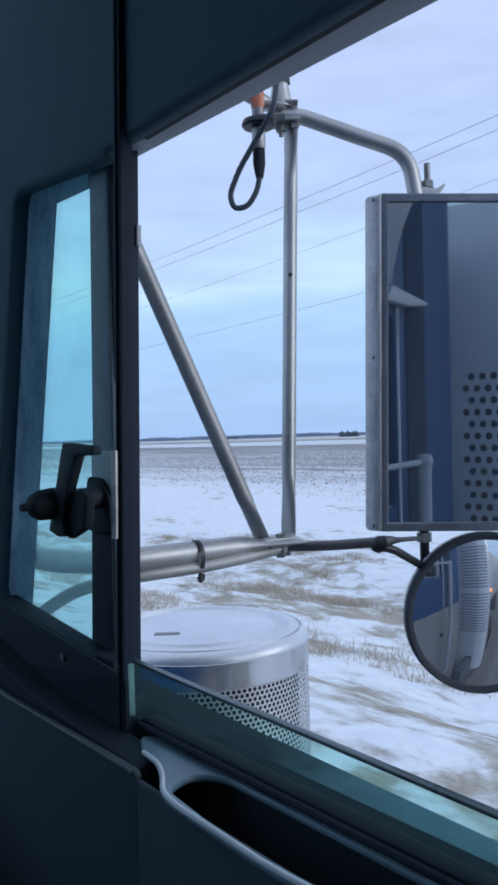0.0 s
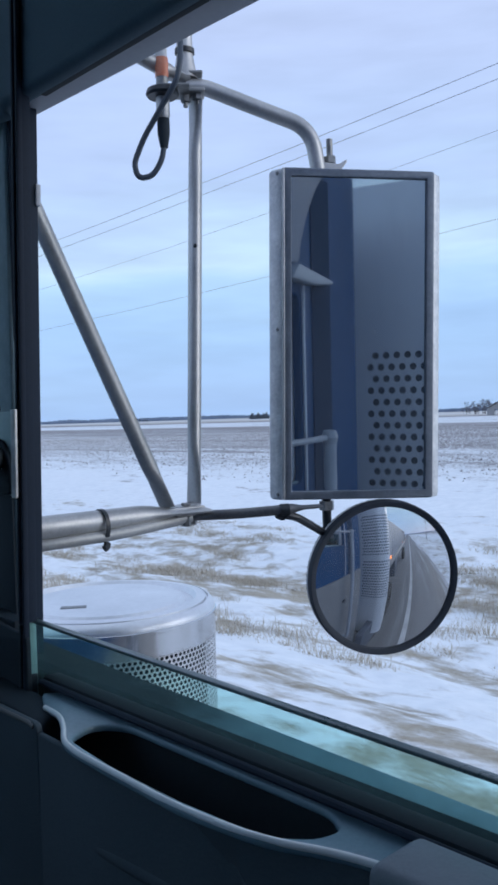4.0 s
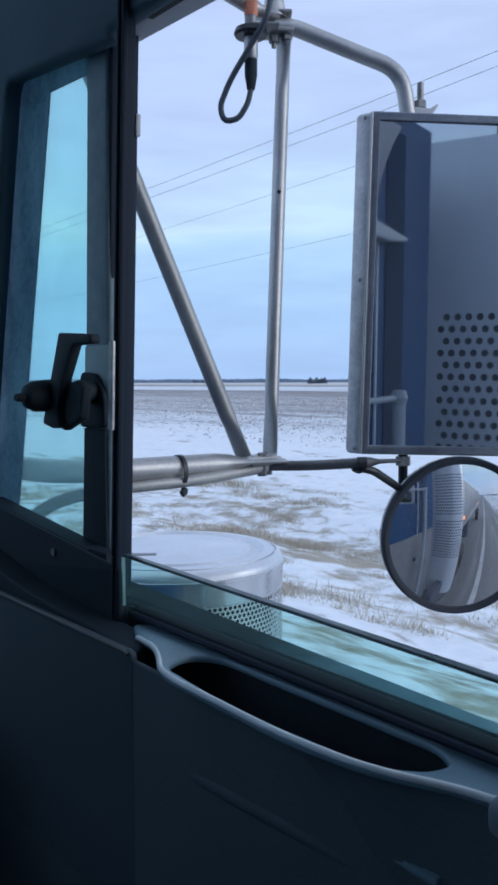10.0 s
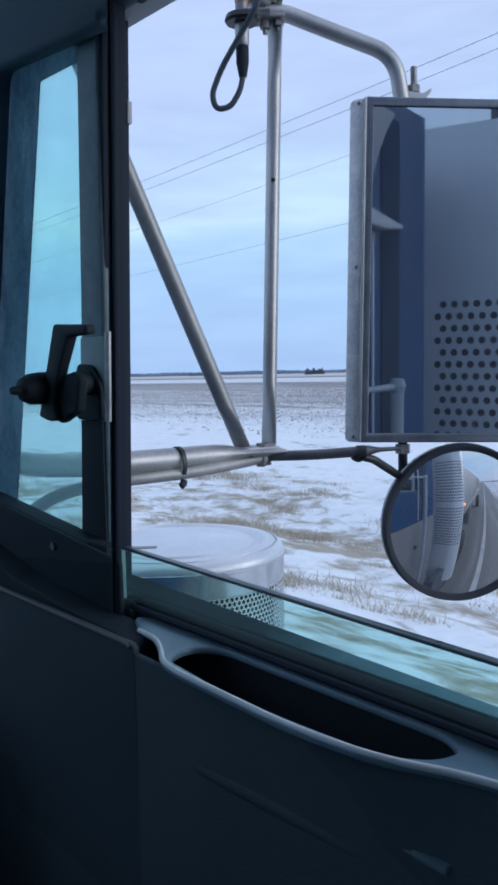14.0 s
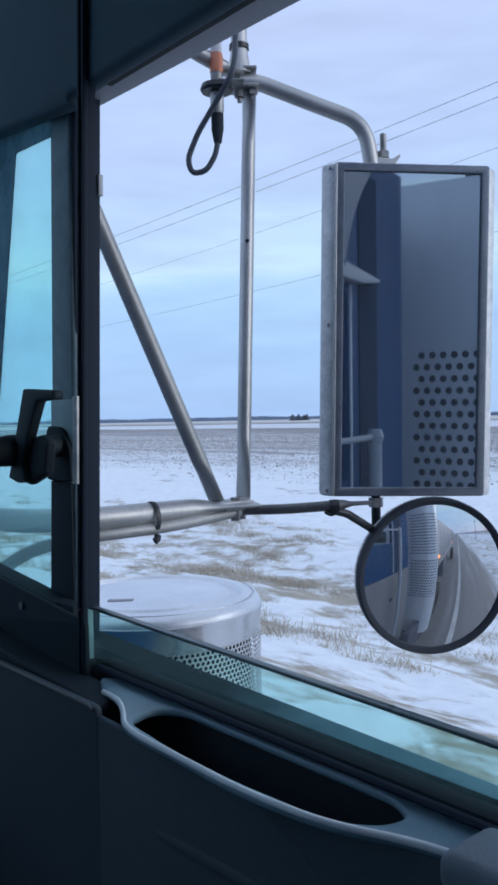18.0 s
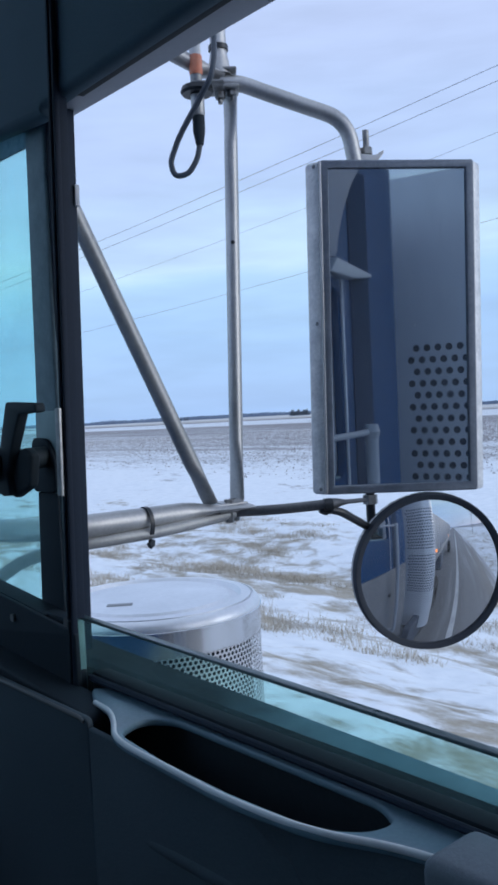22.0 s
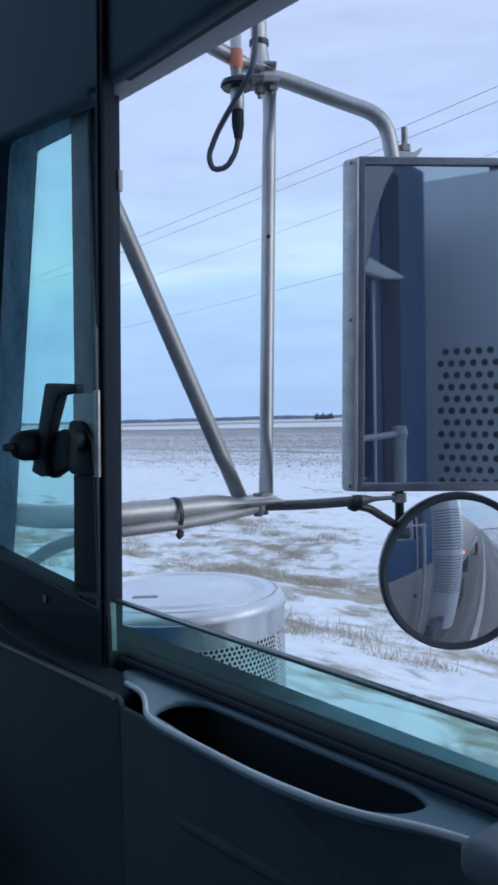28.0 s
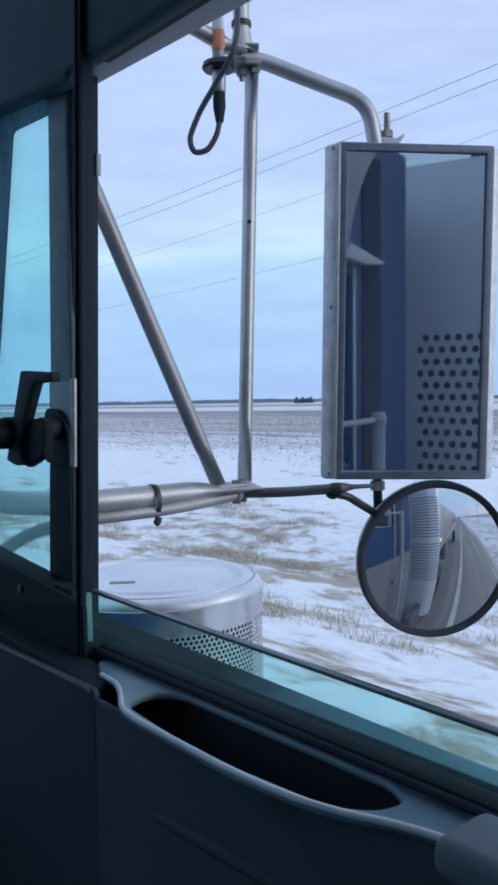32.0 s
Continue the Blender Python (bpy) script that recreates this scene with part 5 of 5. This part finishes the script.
# ---- outside of the cab's rear half, stack and trailer ----
def build_outside():
    body = thing("cab_lower_body", "grimy grey-white lower cab body with step and skirt", "truck body")
    part("lower_side", box((0.346, -0.556, 0.72), (0.382, 0.955, 1.93), 0.008), LOWER_PAINT, body, "grimy grey-white lower door skin")
    part("rocker_step", box((0.10, -0.52, 0.45), (0.52, 0.9, 0.50), 0.01), TUBE_STEEL, body, "ribbed metal step")
    part("rear_skirt", plate(soft([(-1.9, 0.45), (-1.9, 0.90), (-1.1, 1.0), (-0.57, 1.0), (-0.57, 0.45)], 0.04), [], 0.40, 0.50, SIDE, 0.01), SOOT, body, "dark sooty side skirt behind the cab")
    part("skirt_lamp", box((0.50, -1.30, 0.92), (0.515, -1.18, 0.98), 0.004), BLACK_PLASTIC, body)
    part("door_seam", box((0.3725, -0.365, 1.2), (0.3755, -0.250, 2.98), 0.001), SEAM, body, "dark rubber door seam")
    part("door_seam", box((0.3725, -0.335, 2.985), (0.3755, 0.6, 3.0), 0.001), RUBBER, body)
    part("door_lock", stud((0.382, -0.16, 1.70), (1, 0, 0), 0.018, 0.012, 16), BLACK_PLASTIC, body)
    part("door_hinge", box((0.382, 0.72, 1.50), (0.40, 0.78, 1.60), 0.004), BLACK_PLASTIC, body)
    part("rain_fin", plate([(-0.08, -0.02), (-0.12, 0.018), (-0.33, -0.008), (-0.32, -0.016), (-0.22, -0.026)], [], -0.006, 0.03, Matrix.Translation((0.373, 0, 2.722)) @ SIDE, 0.004), HANDLE_PAINT, body, "pale rain deflector fin")

    visor = [(-0.06, 2.742), (-0.06, 2.995), (-0.33, 2.995), (-0.27, 2.94), (-0.21, 2.86), (-0.175, 2.79), (-0.165, 2.746)]
    part("window_visor", plate(soft(visor, 0.02), [], 0.373, 0.380, SIDE, 0.002), VISOR, body, "smoky blue-grey visor over the door window")

    def grab(x, y, z0, z1, mat):
        g = thing("grab_handle", "pale grey upright grab handle beside the truck door", "handle", group="grab handles")
        part("bar", tube(rounded([(x, y, z1 + 0.012), (x, y, z1), (x, y, z0), (0.373, y, z0)], 0.03, 6), 0.0165, 14), mat, g)
        part("knob", lathe([(0, -0.02), (0.016, -0.018), (0.022, 0), (0.016, 0.018), (0, 0.02)], (x, y, z1), 18), mat, g)
        for z in (z0,):
            fl = part("flange", lathe([(0, 0), (0.03, 0), (0.03, 0.006), (0.018, 0.012), (0, 0.012)], sides=20), mat, g)
            fl.matrix_world = Matrix.Translation((0.372, y, z)) @ Matrix.Rotation(radians(90), 4, "Y")
        return g

    grab(0.432, -0.215, 1.25, 2.312, HANDLE_PAINT)
    part("edge_bead", box((0.3725, -0.197, 1.94), (0.379, -0.189, 2.695), 0.002), FRAME_PAINT, body, "pale metal edge bead")
    arm = thing("handle_arm", "pale metal stay beside the grab handle", "handle")
    part("stay", tube([(0.40, -0.03, 2.308), (0.418, -0.12, 2.31), (0.43, -0.21, 2.312)], 0.008, 10), HANDLE_PAINT, arm)
    part("foot_plate", box((0.373, -0.045, 2.29), (0.402, -0.015, 2.325), 0.003), HANDLE_PAINT, arm)

    st = thing("exhaust_stack", "upright exhaust stack with a perforated steel guard", "exhaust")
    c = Vector((0.455, -1.12, 0))
    left, right, front, back = c.x - 0.315, c.x + 0.170, c.y + 0.16, c.y - 0.16
    corners = ((right - 0.15, front - 0.15, 0.15, 0), (left + 0.055, front - 0.055, 0.055, 90), (left + 0.02, back + 0.02, 0.02, 180), (right - 0.15, back + 0.15, 0.15, 270))
    path = [(x + r * math.cos(radians(a0 + 9 * k)), y + r * math.sin(radians(a0 + 9 * k))) for x, y, r, a0 in corners for k in range(11)]

    def plain(x, y):
        return x < left + 0.124 or y < c.y - 0.02

    v, f = perforated(path, 2.0076, 2.555, 0.0372, 0.0392, 0.0118, plain)
    sheet_part("guard_upper", v, f, GUARD_STEEL, st, "perforated steel guard")
    v, f = perforated(path, 1.3976, 1.945, 0.0372, 0.0392, 0.0118, plain)
    sheet_part("guard_lower", v, f, GUARD_STEEL, st, "perforated steel guard")
    sheet_part("guard_band", *wall_along(path, 1.945, 2.0076), GUARD_STEEL, st)
    sheet_part("guard_sleeve", *wall_along(path, 2.555, 3.10), GUARD_STEEL, st, "smooth steel sleeve")
    sheet_part("guard_foot", *wall_along(path, 0.75, 1.3976), GUARD_STEEL, st)
    # dark sheet added inside the guard so every hole reads equally shaded
    inset = [(c.x + (x - c.x) * 0.95, c.y + (y - c.y) * 0.92) for x, y in path]
    sheet_part("hole_shade", *wall_along(inset, 1.28, 2.57), SOOT, st, "sooty inner shroud behind the holes")
    part("muffler", lathe([(0, 0.8), (0.115, 0.8), (0.115, 3.0), (0.07, 3.1), (0.065, 3.7), (0.06, 3.7), (0.06, 3.1), (0, 3.1)], c, 40), SOOT, st, "sooty inner pipe")
    part("rivet", stud((left + 0.138, front - 0.002, 2.615), (0, 1, 0), 0.007, 0.006, 12), HOUSING, st)

    tr = thing("trailer", "long low grey trailer behind the cab", "trailer")
    part("box_body", box((-1.98, -15.5, 1.70), (0.47, -2.1, 2.62), 0.02), TRAILER_PAINT, tr, "grey panelled trailer box")
    for k in range(22):
        part("side_rib", box((0.47, -2.75 - 0.6 * k, 1.75), (0.482, -2.70 - 0.6 * k, 2.57), 0.002), TRAILER_PAINT, tr)
    part("bottom_rail", box((0.43, -15.5, 1.58), (0.485, -2.1, 1.70), 0.006), BOLT_STEEL, tr)
    for y in (-2.16, -8.6, -15.3):
        part("marker_lamp", box((0.483, y - 0.05, 1.78), (0.510, y + 0.02, 1.84), 0.006), MARKER, tr, "lit amber marker lamp")
    part("tool_box", box((0.05, -4.6, 0.95), (0.44, -3.7, 1.575), 0.012), SOOT, tr, "dark tool box under the trailer")
    for y in (-13.2, -14.4, -2.9, -1.7):
        for x in (0.30, -1.70):
            wheel = part("wheel_tyre", lathe([(0.2, -0.14), (0.45, -0.14), (0.5, -0.10), (0.5, 0.10), (0.45, 0.14), (0.2, 0.14)], sides=40), TYRE, tr)
            wheel.matrix_world = Matrix.Translation((x, y, 0.5)) @ Matrix.Rotation(radians(90), 4, "Y")
    part("chassis", box((-1.1, -15.0, 0.85), (-0.3, 2.6, 1.1), 0.01), SOOT, tr)


build_outside()


# ---- seats behind the view ----
def build_seat(x):
    s = thing("truck_seat", "grey cloth truck seat with a headrest", "seat", group="cab seats", at=(x, 0, 0))
    for name, lo, hi in (("cushion", (-0.26, -0.42, 1.45), (0.26, 0.10, 1.60)), ("backrest", (-0.25, -0.51, 1.60), (0.25, -0.38, 2.22)), ("headrest", (-0.13, -0.50, 2.25), (0.13, -0.40, 2.45)), ("pedestal", (-0.2, -0.35, 1.15), (0.2, 0.05, 1.45))):
        part(name, box(lo, hi, 0.03, 3), SEAT if name != "pedestal" else BLACK_PLASTIC, s)


build_seat(-0.10)
build_seat(-1.30)


# ---- power line ----
SPAN, FIRST, POLE_X = 72.0, -1.5, 12.0


def build_pole(y, transformer):
    p = thing("utility_pole", "grey wooden utility pole with a crossarm in the snowy ditch", "utility pole", group="poles along the road", at=(POLE_X, y, land(POLE_X, y) - 0.3))
    part("pole_shaft", lathe([(0, 0), (0.15, 0), (0.10, 9.25), (0, 9.25)], sides=20), WOOD, p)
    part("crossarm", box((-1.15, -0.06, 8.72), (1.15, 0.06, 8.85), 0.01), WOOD, p)
    for s in (-1, 1):
        part("arm_brace", tube([(s * 0.07, -0.07, 8.1), (s * 0.6, -0.07, 8.72)], 0.02, 8), WOOD, p)
    for x in (-0.95, -0.55, 0.95):
        part("insulator", lathe([(0, 0), (0.03, 0), (0.03, 0.05), (0.055, 0.06), (0.055, 0.10), (0.03, 0.12), (0.04, 0.16), (0, 0.17)], (x, 0, 8.85), 14), COPPER, p)
    part("pole_top_pin", lathe([(0, 0), (0.02, 0), (0.02, 0.1), (0.05, 0.11), (0.05, 0.16), (0.03, 0.2), (0, 0.21)], (0, 0, 9.25), 14), COPPER, p)
    if transformer:
        part("transformer", lathe([(0, 0), (0.2, 0), (0.21, 0.05), (0.21, 0.6), (0.18, 0.66), (0, 0.68)], (-0.38, 0, 6.9), 24), BEZEL, p, "grey transformer can")
        part("transformer_arm", box((-0.2, -0.04, 7.1), (-0.08, 0.04, 7.4), 0.01), BOLT_STEEL, p)


for k in range(-6, 9):
    build_pole(FIRST + SPAN * k, k == 0)


def build_wires():
    for dx, top, sag in ((-0.95, 9.02, 0.9), (-0.55, 9.0, 0.95), (0.95, 9.0, 1.35), (-0.13, 7.0, 0.8)):
        pts = []
        for k in range(-6, 8):
            for i in range(12):
                u = i / 12
                a, b = (land(POLE_X, FIRST + SPAN * n) - 0.3 for n in (k, k + 1))
                pts.append((POLE_X + dx, FIRST + SPAN * (k + u), a * (1 - u) + b * u + top - 4 * sag * u * (1 - u)))
        w = thing("power_line", "thin dark overhead wire strung along the roadside poles", "power line", group="wires along the road")
        part("wire", tube(pts, 0.0052 if top > 8 and dx < 0 else 0.0038, 6), WIRE, w)


build_wires()


# ---- trees ----
def bare_tree(rng, height):
    """Trunk and limbs, and a crown of fine twigs, of a leafless tree that stands at the origin."""
    trunk, crown = bmesh.new(), []

    def grow(p, d, length, r, level):
        n = 3
        pts, radii = [p], [r]
        for k in range(n):
            d = (d + Vector((rng.gauss(0, 0.12), rng.gauss(0, 0.12), rng.gauss(0.04, 0.08)))).normalized()
            p = p + d * (length / n)
            pts.append(p)
            radii.append(r * (1 - 0.5 * (k + 1) / n))
        if level < 3:
            join(trunk, tube(pts, radii, 6 if level else 9))
        else:
            crown.append((pts, radii))
        if level >= 5:
            return
        for _ in range((5, 4, 4, 4, 3)[level]):
            at = rng.uniform(0.35, 1.0)
            k = min(n - 1, int(at * n))
            base = pts[k].lerp(pts[k + 1], at * n - k)
            out = Vector((rng.gauss(0, 1), rng.gauss(0, 1), rng.uniform(-0.1, 0.9))).normalized()
            grow(base, (d * 0.55 + out * 0.75).normalized(), length * rng.uniform(0.5, 0.72), max(radii[k] * 0.55, 0.012), level + 1)

    grow(Vector((0, 0, -0.2)), Vector((0, 0, 1)), height * 0.48, height * 0.022, 0)
    verts, faces = [], []
    for pts, radii in crown:
        for a, b, r in zip(pts, pts[1:], radii):
            w = max(r * 1.3, 0.05)
            k = len(verts)
            verts += [(a.x - w, a.y, a.z), (a.x + w, a.y, a.z), (a.x, a.y + w, a.z), (b.x, b.y, b.z)]
            faces += [(k, k + 1, k + 3), (k + 1, k + 2, k + 3), (k + 2, k, k + 3)]
    me = bpy.data.meshes.new("crown")
    me.from_pydata(verts, [], faces)
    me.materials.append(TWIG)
    return mesh_from("trunk", trunk, BARK), me


def spruce(rng, height):
    verts, faces = [], []
    for k in range(420):
        u = rng.random() ** 0.7
        z, reach, a = height * (0.08 + 0.92 * u), height * 0.30 * (1 - u) ** 0.8 + 0.2, rng.uniform(0, 6.28)
        dx, dy = math.cos(a), math.sin(a)
        n = len(verts)
        w = 0.34 * reach + 0.10
        verts += [(0, 0, z), (dx * reach * 0.6 - dy * w, dy * reach * 0.6 + dx * w, z - 0.15 * reach), (dx * reach, dy * reach, z - 0.45 * reach), (dx * reach * 0.6 + dy * w, dy * reach * 0.6 - dx * w, z - 0.15 * reach)]
        faces.append((n, n + 1, n + 2, n + 3))
    me = bpy.data.meshes.new("crown")
    me.from_pydata(verts, [], faces)
    me.materials.append(NEEDLE)
    return mesh_from("trunk", tube([(0, 0, -0.3), (0, 0, height * 0.5), (0, 0, height * 0.95)], [height * 0.02, height * 0.012, 0.01], 7), BARK), me


def polar(az, dist):
    return dist * math.sin(radians(az)), dist * math.cos(radians(az))


def plant(kinds, rng, az, dist, scale, label, group):
    trunk, crown = rng.choice(kinds)
    x, y = polar(az, dist)
    t = thing("tree", label, "tree", group=group)
    for name, me in (("trunk", trunk), ("crown", crown)):
        ob = new(name, me)
        ob.parent = t
    t.matrix_world = Matrix.LocRotScale((x, y, land_far(x, y)), Euler((0, 0, rng.uniform(0, 6.28))), (scale,) * 3)


def land_far(x, y):
    off, z = abs(x + 1.2), float(verge(np.array(x)))
    return z + (min(1.0, off / 900) * 1.2 * noise.noise((x * 0.003, y * 0.003, 2.0)) if off > 60 else 0.0)


rng = random.Random(11)
bare_kinds = [bare_tree(random.Random(s), 9.0) for s in (1, 2, 3)]
spruce_kinds = [spruce(random.Random(s), 9.0) for s in (4, 5)]
for k in range(46):
    plant(bare_kinds, rng, 57.7 + 0.22 * k + rng.uniform(-0.15, 0.15), rng.uniform(560, 720), rng.uniform(0.7, 1.2), "leafless farmyard tree with a haze-tinted crown", "farmyard trees")
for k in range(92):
    plant(bare_kinds, rng, 57.3 + 0.11 * k + rng.uniform(-0.2, 0.2), rng.uniform(540, 600), rng.uniform(0.4, 0.8), "low leafless farmyard bush with haze-tinted twigs", "farmyard bushes")
for k in range(16):
    plant(spruce_kinds, rng, 43.0 + 0.09 * k + rng.uniform(-0.09, 0.09), rng.uniform(1050, 1250), rng.uniform(0.55, 1.05), "small haze-tinted spruce far across the field", "far spruces")
for k in range(5):
    plant(spruce_kinds, rng, 35.2 + 0.2 * k + rng.uniform(-0.08, 0.08), rng.uniform(1500, 1700), rng.uniform(0.6, 1.0), "small haze-tinted spruce far across the field", "far spruces")


def build_far_woods():
    """Low woods along the horizon: upright sprays of thin crowns in broken belts."""
    r = random.Random(3)
    verts, faces = [], []
    for az in np.arange(-180, 180, 0.035):
        lift = noise.noise((az * 0.11, 1.7, 0.0)) * 0.5 + noise.noise((az * 0.6, 5.1, 0.0)) * 0.35
        h = 9.5 + 8.0 * lift + r.uniform(-1.5, 1.5)
        if h < 2.5:
            continue
        dist = 2300 + 250 * noise.noise((az * 0.05, 9.0, 0.0)) + r.uniform(-40, 40)
        x, y = polar(az, dist)
        w = r.uniform(1.6, 3.0)
        k = len(verts)
        tx, ty = math.cos(radians(az)) * w, -math.sin(radians(az)) * w
        z = -2.0
        verts += [(x - tx, y - ty, z), (x + tx, y + ty, z), (x + tx * 0.8, y + ty * 0.8, h * 0.75), (x, y, h), (x - tx * 0.9, y - ty * 0.9, h * 0.7),
                  (x + ty * 0.6, y - tx * 0.6, z), (x - ty * 0.6, y + tx * 0.6, z), (x, y, h * 0.95)]
        faces += [(k, k + 1, k + 2, k + 3, k + 4), (k + 5, k + 6, k + 7)]
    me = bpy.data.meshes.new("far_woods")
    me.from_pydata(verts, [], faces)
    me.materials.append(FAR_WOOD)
    tagged(new("far_woods", me), "low leafless woods along the horizon in painted blue-grey haze", "woods", kind="stuff")


build_far_woods()


# ---- farmstead ----
def build_barn():
    x, y = polar(59.4, 400)
    b = thing("barn", "weathered pale farm shed with a dark roof", "barn", at=(x, y, land_far(x, y) - 0.2))
    part("wall", plate([(-4, 0), (-4, 3.6), (0, 5.8), (4, 3.6), (4, 0)], [[(-1.6, 0.02), (-1.6, 2.8), (1.6, 2.8), (1.6, 0.02)]], -7, 7, Matrix.Rotation(radians(-55), 4, "Z") @ Matrix(((1, 0, 0, 0), (0, 0, 1, 0), (0, 1, 0, 0), (0, 0, 0, 1)))), BARN, b)
    for s in (-1, 1):
        roof = box((-0.1, -7.4, -0.08), (4.9, 7.4, 0.08), 0.02, 2, Matrix.Rotation(radians(-55), 4, "Z") @ Matrix.Translation((0, 0, 5.95)) @ Matrix.Diagonal((s, 1, 1, 1)) @ Matrix.Rotation(radians(28.8), 4, "Y"))
        part("roof", roof, ROOF, b)


build_barn()
